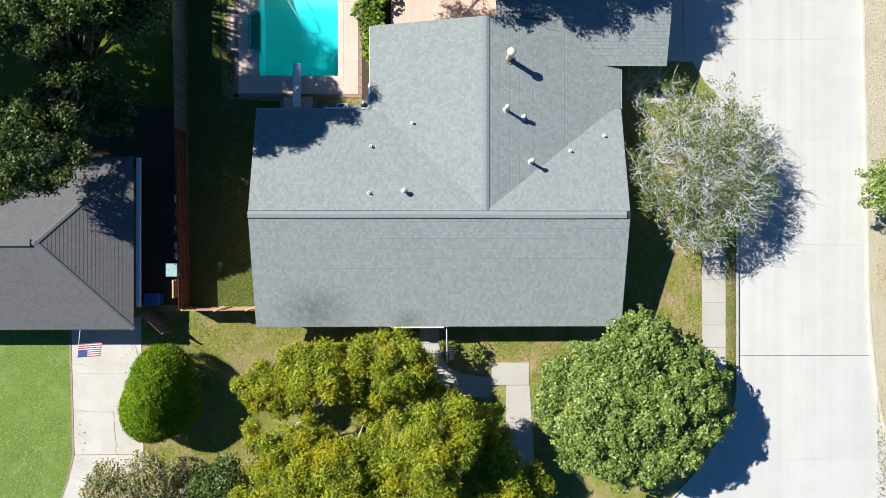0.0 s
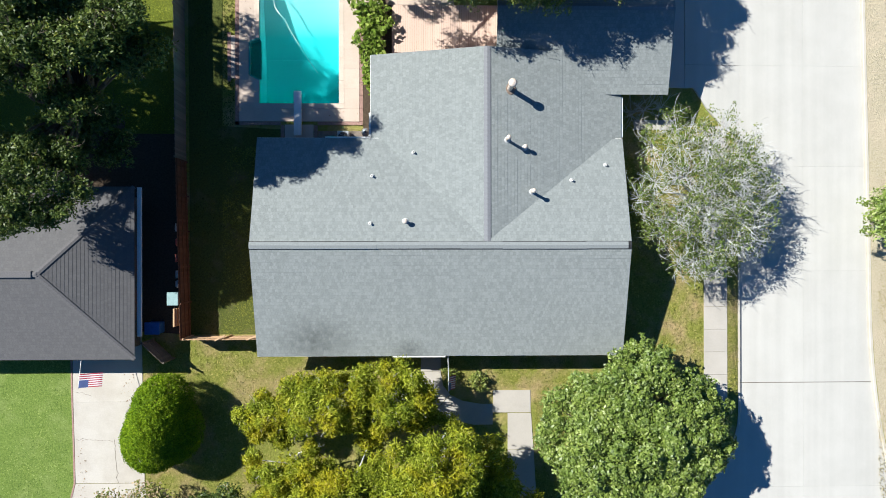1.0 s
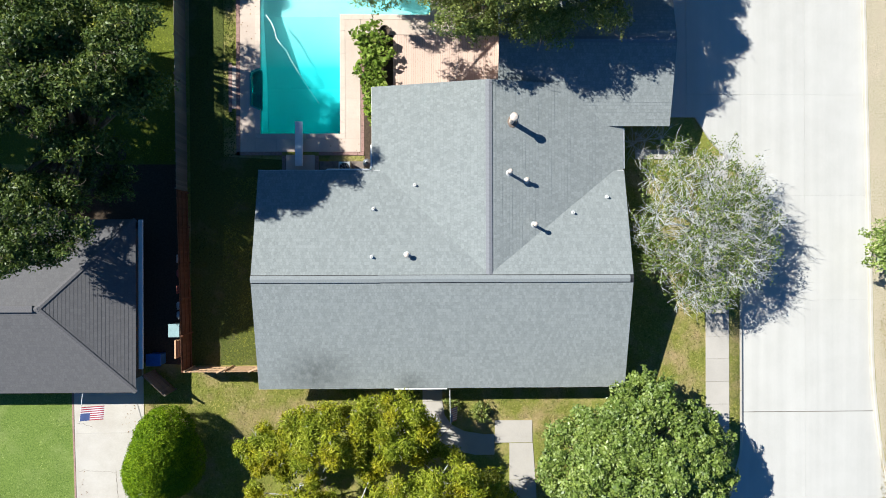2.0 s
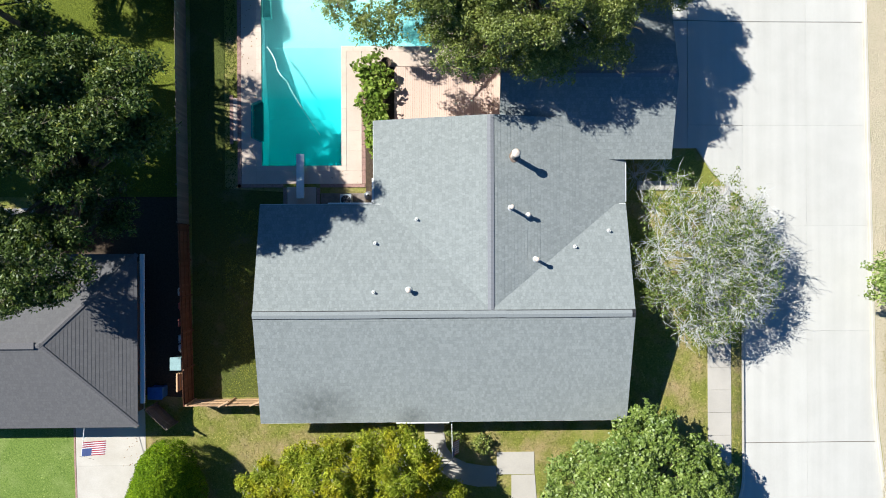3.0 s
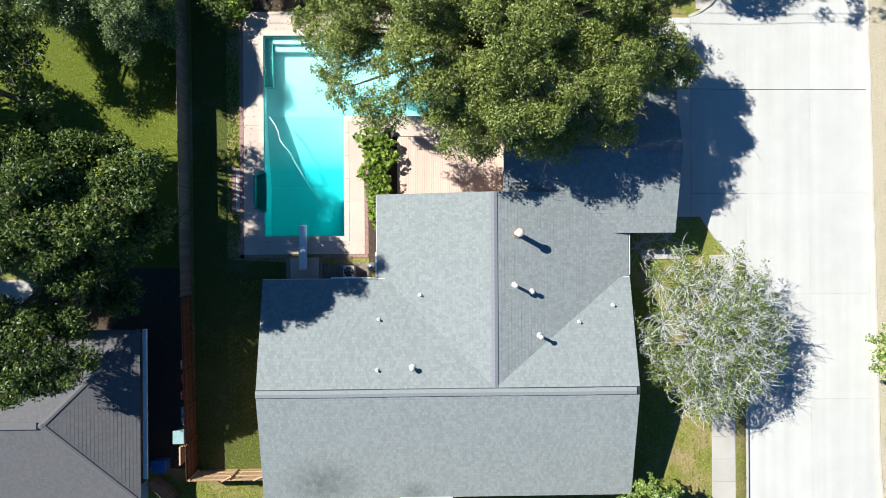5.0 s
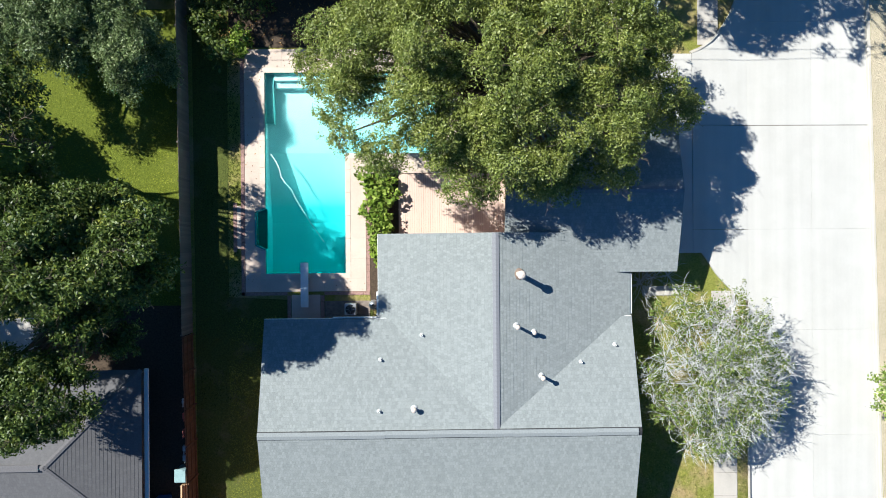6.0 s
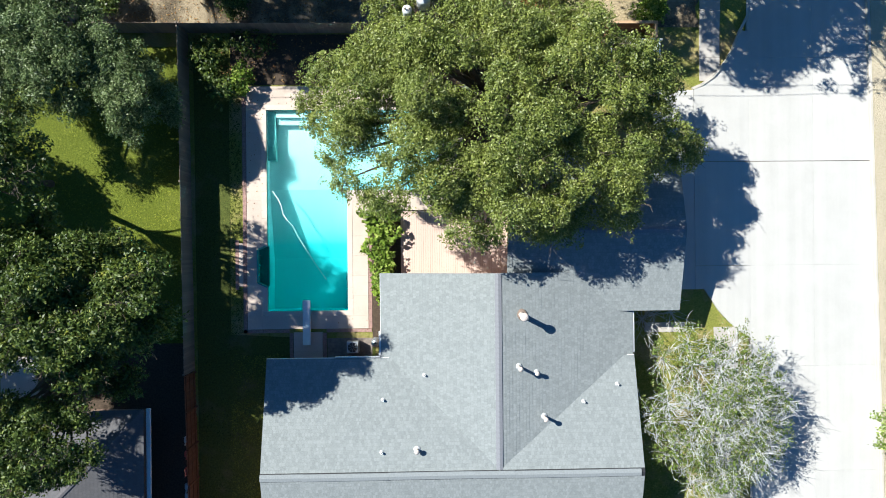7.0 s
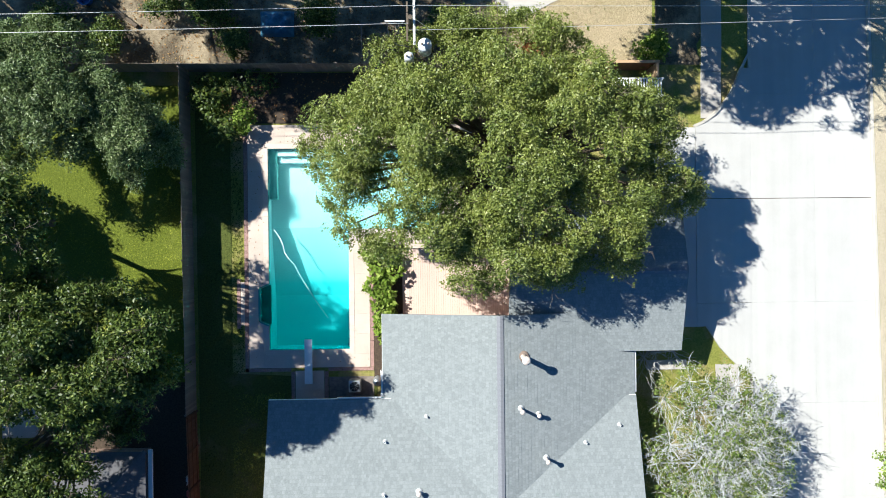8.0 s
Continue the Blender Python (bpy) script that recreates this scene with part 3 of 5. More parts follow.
slope("roof_slope", house, SHINGLE, (GX1, GY1, GZE), (GX0, GY1, GZE), (GX0, GYR, GZR), (GX1, GYR, GZR))
part("wall", box(X0 + 0.45, YF + 0.6, -0.2, X1 - 0.45, YB - 0.55, 2.42), BRICK_WALL, house)
part("wall", box(WX0 + 0.45, YB - 0.6, -0.2, WX1 - 0.4, WY - 0.35, 2.3), BRICK_WALL, house)
part("wall", box(GX0 + 0.4, WY - 0.4, -0.2, GX1 - 0.35, GY1 - 0.4, 2.5), BRICK_WALL, house)
for x in (X0 + 0.45, X1 - 0.6):
    gable_wall("gable", house, [(x, YF + 0.6, 2.4), (x, YB - 0.55, 2.4), (x, YR, 4.05)], BRICK_WALL)
for x in (GX0 + 0.42, GX1 - 0.52):
    gable_wall("gable", house, [(x, GY0 + 2.4, 2.45), (x, GY1 - 0.4, 2.45), (x, GYR, 3.62)], SIDING)
gable_wall("gable", house, [(WX0 + 0.5, WY - 0.5, 2.25), (WXR, WY - 0.5, 4.0), (WX1 - 0.5, WY - 0.5, 2.25)], SIDING)
fascia(house, (X0, YF, ZE - 0.03), (X1, YF, ZE - 0.03))
fascia(house, (X1, YB, ZE - 0.03), (X0, YB, ZE - 0.03))
fascia(house, (WX0, WY, 2.24), (WX0, YB, 2.24))
fascia(house, (GX1, GYR, GZR - 0.05), (GX1, GY0, GZE - 0.05), SHINGLE)
# ridge vents on the long ridge
seg = bmesh.new()
for s in (-1, 1):
    q = [(0, 0, 0.075), (2.4, 0, 0.075), (2.4, s * 0.2, 0.02), (0, s * 0.2, 0.02)]
    q2 = [(0, s * 0.2, 0.02), (2.4, s * 0.2, 0.02), (2.4, s * 0.2, -0.055), (0, s * 0.2, -0.055)]
    seg.faces.new([seg.verts.new(p) for p in q])
    seg.faces.new([seg.verts.new(p) for p in q2])
    for x in (0, 2.4):
        seg.faces.new([seg.verts.new(p) for p in ((x, 0, 0.075), (x, s * 0.2, 0.02), (x, s * 0.2, -0.055), (x, 0, 0.0))])
bmesh.ops.recalc_face_normals(seg, faces=seg.faces)
first = part("ridge_vent", seg, RIDGE, house)
first.location = (X0, YR, ZR + 0.02)
for i in range(1, 9):
    o = new("ridge_vent", first.data)
    o.parent, o.location = house, (X0 + 2.395 * i, YR + 0.012 * math.sin(i * 5.1), ZR + 0.02 + 0.004 * (i % 3))
# black strips jut past both vent edges to draw their shadow lines
shade_strip = bmesh.new()
for s in (-1, 1):
    add_prism(shade_strip, [(X0, YR), (X1, YR), (X1, YR + s * 0.235), (X0, YR + s * 0.235)], ZR - 0.09, lambda x, y: ZR + 0.035 - 0.27 * abs(y - YR))
part("vent_slot", shade_strip, BLACK, house, "black strip drawn as the ridge vents' shadow lines")
capb = bmesh.new()
for s in (-1, 1):
    capb.faces.new([capb.verts.new(p) for p in ((0, 0, 0.034), (0.36, 0, 0.042), (0.36, s * 0.19, 0.0), (0, s * 0.19, -0.008))])
    capb.faces.new([capb.verts.new(p) for p in ((0.36, 0, 0.042), (0.36, 0, 0.0), (0.36, s * 0.19, -0.035), (0.36, s * 0.19, 0.0))])
bmesh.ops.recalc_face_normals(capb, faces=capb.faces)
cap = part("ridge_cap", capb, RIDGE_CAP, house)
cap.matrix_basis = pose(WXR, WY - 0.02, WZ, 0, 0, -90)
for i in range(1, 37):
    o = new("ridge_cap", cap.data)
    o.parent, o.matrix_basis = house, pose(WXR, WY - 0.02 - 0.3 * i, WZ, 0, 0, -90)
for i in range(33):
    o = new("ridge_cap", cap.data)
    o.parent, o.matrix_basis = house, pose(GX0 + 0.31 * i, GYR, GZR + 0.01)
# white gutters and downpipes
part("gutter", box(WX1 - 0.02, 8.45, 2.12, WX1 + 0.12, 10.9, 2.27, 0.02), WHITE, house, "white painted metal gutter")
part("gutter", box(-6.2, YB - 0.02, 2.28, -3.55, YB + 0.11, 2.42, 0.02), WHITE, house, "white painted metal gutter")
part("gutter", box(-2.2, YF - 0.12, 2.28, 0.95, YF + 0.01, 2.42, 0.02), WHITE, house, "white painted metal gutter")
part("downpipe", box(WX0 - 0.14, 8.5, 0.0, WX0 - 0.06, 8.58, 2.25), WHITE, house)
part("gutter", box(WX0 - 0.11, 8.45, 2.1, WX0 + 0.01, 9.9, 2.23, 0.02), WHITE, house, "white painted metal gutter")


def roof_z(x, y):
    main = ZR - (ZR - ZE) * abs(y - YR) / (YB - YR)
    wing = WZ - ((WZ - 2.32) * (x - WXR) / (WX1 - WXR) if x > WXR else (WZ - 2.28) * (WXR - x) / (WXR - WX0))
    return max(main, wing)


def flue(x, y, h, r, capped=True):
    z = roof_z(x, y) - 0.02
    v = thing("roof_vent", "cream metal flue pipe with round cap on roof" if capped else "short white vent pipe on shingle roof", "vent", "roof vents", at=(x, y, z))
    part("flashing", lathe([(r * 2.4, -0.08), (r * 2.3, 0.03), (r * 1.15, 0.1)], 14), LEAD if r < 0.12 else RUST, v)
    if capped:
        part("pipe", lathe([(r, -0.05), (r, h * 0.84), (r * 0.9, h * 0.86)], 16), VENT, v, smooth=False)
        part("cap", lathe([(r * 0.9, h - 0.17), (r * 1.6, h - 0.15), (r * 1.65, h - 0.06), (r * 1.1, h), (r * 0.2, h + 0.03)], 16), VENT, v, smooth=True)
    else:
        part("pipe", lathe([(r, -0.05), (r, h), (r * 0.7, h), (r * 0.7, h - 0.05)], 12), PVC, v)


flue(4.62, 10.95, 1.5, 0.15)
flue(4.45, 8.0, 1.05, 0.085)
flue(5.5, 7.6, 0.55, 0.08)
flue(5.93, 5.05, 0.95, 0.085)
flue(-1.38, 3.32, 0.55, 0.09)
for x, y in ((-3.34, 6.0), (8.35, 5.76), (10.42, 6.7), (-0.92, 7.4), (-3.38, 3.2)):
    flue(x, y, 0.24, 0.06, False)

# neighbour's house: hipped roof
nb = thing("neighbour_house", "neighbouring house with charcoal shingle hip roof", "house")
NX, NY0, NY1, NYR, NXR, NZE, NZR = -17.42, -4.75, 5.45, 0.35, -22.1, 2.4, 4.2
slope("roof_slope", nb, SHINGLE_OLD, (-45, NY0, NZE), (NX, NY0, NZE), (NXR, NYR, NZR), (-45, NYR, NZR))
slope("roof_slope", nb, SHINGLE_OLD, (NX, NY0, NZE), (NX, NY1, NZE), (NXR, NYR, NZR), (NXR, NYR, NZR))
slope("roof_slope", nb, SHINGLE_OLD, (NX, NY1, NZE), (-45, NY1, NZE), (-45, NYR, NZR), (NXR, NYR, NZR))
part("wall", box(-44, NY0 + 0.5, -0.2, NX - 0.7, NY1 - 0.5, 2.36), BRICK_WALL, nb)
part("gutter", box(NX, NY0 + 1.3, 1.94, NX + 0.26, NY1, 2.08, 0.02), WHITE, nb, "pale blue-white gutter")
fascia(nb, (-45, NY0, NZE - 0.03), (NX, NY0, NZE - 0.03), BLACK)
cap_old = cap.data.copy()
cap_old.materials[0] = RIDGE_OLD
cap_old.transform(Matrix.Diagonal((1, 0.75, 0.8, 1)))
for p, q in (((NX, NY0, NZE), (NXR, NYR, NZR)), ((NX, NY1, NZE), (NXR, NYR, NZR)), ((-38, NYR, NZR), (NXR, NYR, NZR))):
    p, q = Vector(p), Vector(q)
    n = int((q - p).length / 0.31)
    for i in range(n):
        o = new("ridge_cap", cap_old)
        d = q - p
        o.parent = nb
        rot = d.to_track_quat("X", "Z").to_matrix().to_4x4()
        o.matrix_basis = Matrix.Translation(p + d * (i / n) + Vector((0, 0, 0.015))) @ rot
rv = part("ridge_vent", box(-30, NYR - 0.2, NZR - 0.02, NXR - 0.2, NYR + 0.2, NZR + 0.09, 0.03), RIDGE_OLD, nb)


# ---- pool ----
deck = thing("pool_deck", "pinkish concrete pool deck with brick edging", "pool deck", kind="structure")
PX0, PX1, PY0, PY1, AX, AY = -10.69, -5.7, 10.94, 23.52, 0.0, 18.48


def slabs(x0, y0, x1, y1, nx, ny, material=POOLDECK, top=0.02, name="slab", low=-0.15, gap=0.005):
    for i in range(nx):
        for j in range(ny):
            a, b = x0 + (x1 - x0) * i / nx, x0 + (x1 - x0) * (i + 1) / nx
            c, d = y0 + (y1 - y0) * j / ny, y0 + (y1 - y0) * (j + 1) / ny
            part(name, box(a + gap / 2, c + gap / 2, low, b - gap / 2, d - gap / 2, top), material, deck)


CW = 0.32
slabs(-11.95, 15.05, PX0 - CW, 25.0, 1, 7)
slabs(-11.95, 9.8, PX0 - CW, 12.4, 1, 2)
slabs(PX0 - CW, 9.8, -4.42, PY0 - CW, 5, 1)
slabs(PX1 + CW, PY0 - CW, -4.42, AY - CW, 1, 6)
slabs(-4.4, 17.2, AX + 1.6, AY - CW, 5, 1)
slabs(PX0 - CW, PY1 + CW, AX + 1.6, 25.0, 9, 1)
slabs(AX + CW, AY - CW, AX + 1.6, PY1 + CW, 1, 4)
slabs(-9.1, 7.2, -7.3, 9.6, 1, 2)
slabs(-12.45, 12.5, -12.2, 15.2, 1, 2)
# coping pieces round the water
for x0, y0, x1, y1, nx, ny in ((PX0 - CW, PY0 - CW, PX1 + CW, PY0, 9, 1), (PX0 - CW, PY0, PX0, 12.4, 1, 2), (PX0 - CW, 15.05, PX0, PY1, 1, 10), (PX1, PY0, PX1 + CW, AY - CW, 1, 10),
                               (PX1, AY - CW, AX + CW, AY, 8, 1), (AX, AY, AX + CW, PY1, 1, 6), (PX0 - CW, PY1, AX + CW, PY1 + CW, 14, 1)):
    slabs(x0, y0, x1, y1, nx, ny, COPING, 0.035, "coping_stone", -0.12, 0.008)
# brick edging along the outer edges
for x0, y0, x1, y1 in ((-12.2, 9.57, -11.96, 25.0), (-12.2, 9.57, -9.36, 9.79), (-7.04, 9.57, -4.2, 9.79), (-4.41, 9.8, -4.18, 17.19), (-9.36, 7.2, -9.12, 9.56), (-7.28, 7.2, -7.04, 9.56), (-12.68, 12.3, -12.46, 15.4)):
    long_y = (y1 - y0) > (x1 - x0)
    n = max(1, round(((y1 - y0) if long_y else (x1 - x0)) / 0.42))
    slabs(x0, y0, x1, y1, 1 if long_y else n, n if long_y else 1, EDGING, 0.03, "brick", -0.12, 0.012)

pool = thing("swimming_pool", "L-shaped turquoise swimming pool with plaster basin", "pool", kind="structure")


def floor_z(x, y):
    return -1.15 if y > 18.6 else (-2.5 if y < 14.2 else -1.15 - 1.35 * (18.6 - y) / 4.4)


basin = bmesh.new()
prof = [PY0, 12.5, 14.2, 16.4, AY, 18.6, 21.0, PY1]
rows = [[basin.verts.new((x, y, floor_z(x, y))) for x in (PX0, PX1)] for y in prof]
for a, b in zip(rows, rows[1:]):
    basin.faces.new((a[0], a[1], b[1], b[0]))
arm = [basin.verts.new(p) for p in ((PX1, AY, -1.16), (AX, AY, -1.16), (AX, PY1, -1.16), (PX1, PY1, -1.16))]
basin.faces.new(arm)


def basin_wall(p, q):
    v = [basin.verts.new(c) for c in ((*p, -2.6), (*q, -2.6), (*q, -0.3), (*p, -0.3))]
    basin.faces.new(v)


loop = [(PX0, PY0), (PX1, PY0), (PX1, AY), (AX, AY), (AX, PY1), (PX0, PY1)]
band = bmesh.new()
for p, q in zip(loop, loop[1:] + loop[:1]):
    if not (p == (PX0, PY1)):
        basin_wall(p, q)
        band.faces.new([band.verts.new(c) for c in ((*p, -0.3), (*q, -0.3), (*q, 0.0), (*p, 0.0))])
for y0, y1 in ((15.0, PY1), (PY0, 12.5)):
    basin.faces.new([basin.verts.new(c) for c in ((PX0, y0, -2.6), (PX0, y1, -2.6), (PX0, y1, -0.3), (PX0, y0, -0.3))])
    band.faces.new([band.verts.new(c) for c in ((PX0, y0, -0.3), (PX0, y1, -0.3), (PX0, y1, 0.0), (PX0, y0, 0.0))])
basin.faces.new([basin.verts.new(c) for c in ((PX0, 12.5, -2.6), (PX0, 15.0, -2.6), (PX0, 15.0, -0.7), (PX0, 12.5, -0.7))])
part("basin", basin, PLASTER, pool)
part("tile_band", band, PLASTER_DEEP, pool)
part("swim_out", prism([(-11.26, 12.75), (PX0, 12.5), (PX0, 15.0), (-11.26, 14.75)], -0.9, -0.5), PLASTER_DEEP, pool, "green tiled swim-out ledge")
rim = bmesh.new()
for a, b, w in (((-11.26, 12.75), (-11.26, 14.75), 0.1), ((-11.26, 14.75), (PX0, 15.02), 0.1), ((PX0, 12.48), (-11.26, 12.75), 0.1)):
    dx, dy = b[0] - a[0], b[1] - a[1]
    L = math.hypot(dx, dy)
    nx, ny = -dy / L * w, dx / L * w
    add_prism(rim, [a, b, (b[0] + nx, b[1] + ny), (a[0] + nx, a[1] + ny)], -0.8, 0.03)
part("swim_out_rim", rim, PLASTER_DEEP, pool)
part("slab", box(-11.95, 12.4, -0.15, -11.37, 15.05, 0.021), POOLDECK, deck)
part("slab", prism([(-11.36, 12.4), (PX0, 12.4), (PX0, 12.47), (-11.36, 12.7)], -0.15, 0.021), POOLDECK, deck)
part("slab", prism([(-11.36, 14.8), (PX0, 15.03), (PX0, 15.05), (-11.36, 15.05)], -0.15, 0.021), POOLDECK, deck)
part("bench", box(PX0 + 0.01, 20.4, -1.1, PX0 + 0.5, PY1 - 0.02, -0.45), TEALTILE, pool, "submerged green tiled bench")
for i in range(2):
    part("step", box(PX0 + 0.55, PY1 - 0.42 * (i + 1), -1.14, PX1 - 0.02, PY1 - 0.42 * i - 0.01, -0.35 - 0.3 * i), PLASTER, pool)
part("step_edge", box(PX0 + 0.56, PY1 - 0.4, -0.345, PX1 - 0.1, PY1 - 0.28, -0.335), WHITE, pool)
wb = bmesh.new()
for x0, y0, x1, y1 in ((PX0, PY0, PX1, AY), (PX0, AY, PX1, PY1), (PX1, AY, AX, PY1)):
    wb.faces.new([wb.verts.new((x, y, -0.1)) for x, y in ((x0, y0), (x1, y0), (x1, y1), (x0, y1))])
wb.faces.new([wb.verts.new((x, y, -0.1)) for x, y in ((-11.26, 12.75), (PX0, 12.5), (PX0, 15.0), (-11.26, 14.75))])
bmesh.ops.remove_doubles(wb, verts=wb.verts, dist=0.001)
water = tagged(part("water", wb, WATER), "clear turquoise pool water with faint ripples", "water", kind="structure")
water.visible_shadow = False
hose = thing("cleaner_hose", "thin white pool cleaner hose floating on water", "hose", at=(0, 0, 0))
part("tube", tube([(-10.36, 18.45, -0.09), (-10.02, 17.95, -0.09), (-9.82, 17.5, -0.09), (-9.72, 17.0, -0.09), (-9.45, 16.6, -0.09)], 0.035, 8), WHITE, hose)
part("lead", tube([(-9.45, 16.6, -0.09), (-9.1, 16.25, -0.095), (-8.85, 15.7, -0.095), (-8.5, 15.1, -0.095), (-7.75, 13.9, -0.095), (-7.06, 12.9, -0.1)], 0.014, 6), WHITE, hose)
board = thing("diving_board", "white diving board on a low stand", "diving board", at=(0, 0, 0))
part("plank", box(-8.45, 8.85, 0.4, -7.97, 11.62, 0.46, 0.015), WHITE, board)
for y in (9.1, 10.3):
    part("stand", box(-8.4, y, 0.0, -8.02, y + 0.25, 0.4), METAL, board)

# ---- wooden deck, planting bed, equipment by the wall ----
wdeck = thing("wooden_deck", "pinkish stained timber deck by the house", "deck", kind="structure")
bd = part("plank", box(0, 0, 0, 0.135, 4.3, 0.03), DECKWOOD, wdeck)
bd.location = (-2.35, 12.85, 0.1)
for i in range(1, 47):
    o = new("plank", bd.data)
    o.parent, o.location = wdeck, (-2.35 + 0.1425 * i, 12.85, 0.1 + 0.003 * math.sin(i * 7.3))
part("joist_frame", box(-2.35, 12.86, -0.05, 4.33, 17.14, 0.098), FENCE_NEW, wdeck)
tagged(part("planting_bed", box(-4.17, 8.6, -0.1, -2.37, 17.18, 0.02), SOIL_AND_SHADE), "dark soil bed between deck and house", "bed", kind="structure")
tagged(part("equipment_pad", box(-7.0, 7.4, -0.1, -4.2, 9.2, 0.015), PAD_BROWN_SHADE), "brown concrete pad beside the wall, tree shade in its colour", "pad", kind="structure")
ac = thing("air_conditioner", "grey outdoor air conditioning unit on a pad", "air conditioner", at=(-5.35, 8.72, 0.015))
part("cabinet", box(-0.36, -0.36, 0, 0.36, 0.36, 0.74, 0.03), METAL, ac)
part("fan_grille", lathe([(0.3, 0.741), (0.3, 0.76), (0.26, 0.77), (0.08, 0.775)], 20), BLACK, ac)
for k in range(8):
    part("grille_bar", tube([(0.07 * math.cos(k * 0.785), 0.07 * math.sin(k * 0.785), 0.785), (0.3 * math.cos(k * 0.785), 0.3 * math.sin(k * 0.785), 0.77)], 0.008, 5), METAL, ac)
tank = thing("pool_filter", "upright grey pool filter tank by the wall", "filter", at=(-3.95, 9.0, 0.02))
part("tank", lathe([(0.24, 0), (0.27, 0.1), (0.27, 0.7), (0.2, 0.85), (0.05, 0.9)], 18), METAL, tank, smooth=True)
part("valve", lathe([(0.06, 0.88), (0.06, 1.0), (0.03, 1.02)], 10), BLACK, tank)
part("pipe", tube([(0.2, 0.1, 0.2), (0.2, 0.6, 0.2), (0.2, 0.6, 0.05)], 0.03, 8), WHITE, tank)
pot = thing("plant_pot", "dark round plant pot at the deck corner", "pot", at=(-2.85, 17.35, 0.02))
part("pot", lathe([(0.2, 0), (0.3, 0.35), (0.33, 0.4), (0.28, 0.4), (0.26, 0.33)], 18), POT, pot)


# ---- fences ----
def fence(name, p, q, material, label, rails=1, height=1.83, board=0.14, rail_mat=None, side=1, parent_kind=""):
    """A board fence from p to q on the ground, with rails and posts on one side."""
    p, q = Vector((*p, LAWN_Z)), Vector((*q, LAWN_Z))
    d = q - p
    L = d.length
    ang = math.degrees(math.atan2(d.y, d.x))
    f = thing(name, label, "fence")
    f.matrix_basis = pose(p.x, p.y, p.z, 0, 0, ang)
    n = int(L / (board + 0.006))
    b = part("board", box(0, -0.011, -0.05, board + 0.016, 0.011, height, 0.006), material, f)
    for i in range(1, n):
        o = new("board", b.data)
        o.parent = f
        o.matrix_basis = pose(i * L / n, 0.012 * (i % 2) + 0.004 * math.sin(i * 12.9), 0.012 * math.sin(i * 4.7), 0, 0.25 * math.sin(i * 2.3), 0)
    rm = rail_mat or material
    for z in (0.3, 0.95, 1.6)[: 3]:
        part("rail", box(0, side * 0.012, z, L, side * 0.05, z + 0.09) if side > 0 else box(0, -0.05, z, L, -0.012, z + 0.09), rm, f)
    k = max(1, round(L / 2.4))
    for i in range(k + 1):
        x = min(max(0.05, L * i / k), L - 0.05)
        y0, y1 = (0.012, 0.1) if side > 0 else (-0.1, -0.012)
        part("post", box(x - 0.045, y0, -0.1, x + 0.045, y1, height - 0.03), rm, f)
    return f


fence("side_fence", (-14.98, -3.73), (-15.27, 7.25), FENCE_NEW, "red-brown timber fence with rails showing", side=-1)
fence("side_fence", (-15.27, 7.3), (-15.5, 28.25), FENCE_OLD, "weathered grey timber fence along the lawn", side=1)
fence("back_fence", (-15.5, 28.35), (3.2, 28.33), FENCE_OLD, "weathered brown timber fence behind the pool", side=1)
fence("back_fence", (-40, 28.4), (-15.55, 28.36), FENCE_OLD, "weathered timber fence under trees", side=1)
fence("front_fence", (-14.9, -3.72), (-10.0, -3.7), FENCE_PALE, "pale timber front fence between houses", side=1)
fence("gate", (-17.35, -3.9), (-16.0, -5.15), FENCE_OLD, "brown timber gate standing open", side=1)

ff = [o for o in bpy.data.objects if o.name.startswith("front_fence")][0]
for x, turn in ((2.3, 28), (4.2, 22)):
    br_ = part("brace", box(-0.35, -0.05, 0, 0.35, 0.05, 0.1, 0.01), FENCE_PALE, ff, "short timber brace nailed on top")
    br_.matrix_basis = pose(x, 0.12, 1.79, 0, 0, turn)

# ---- things by the side fence ----
bin_ = thing("storage_bin", "pale teal storage bin beside the fence", "bin", at=(-15.72, -1.3, LAWN_Z))
part("body", box(-0.33, -0.38, 0, 0.33, 0.38, 1.0, 0.04), TEALBOX, bin_)
part("lid", box(-0.36, -0.41, 1.0, 0.36, 0.41, 1.1, 0.04), TEALBOX, bin_)
plk = thing("plank_stack", "pale planks leaning by the fence", "planks", at=(-15.55, -2.4, LAWN_Z))
for i in range(3):
    part("plank", box(-0.18 + 0.11 * i, -0.62 + 0.1 * i, 0.0, -0.09 + 0.11 * i, 0.5, 1.0 - 0.12 * i), FENCE_PALE, plk)
bb = thing("wheeled_bin", "dark blue wheeled bin beside the neighbour house", "bin", at=(-17.0, -3.1, LAWN_Z))
part("body", box(-0.42, -0.34, 0.1, 0.42, 0.34, 0.95, 0.05), BLUE, bb)
part("lid", box(-0.46, -0.38, 0.95, 0.46, 0.38, 1.03, 0.03), BLUE, bb)
for s in (-1, 1):
    part("wheel", lathe([(0.1, -0.03), (0.12, 0), (0.1, 0.03)], 12, (s * 0.3, 0.36, 0.12)), BLACK, bb)
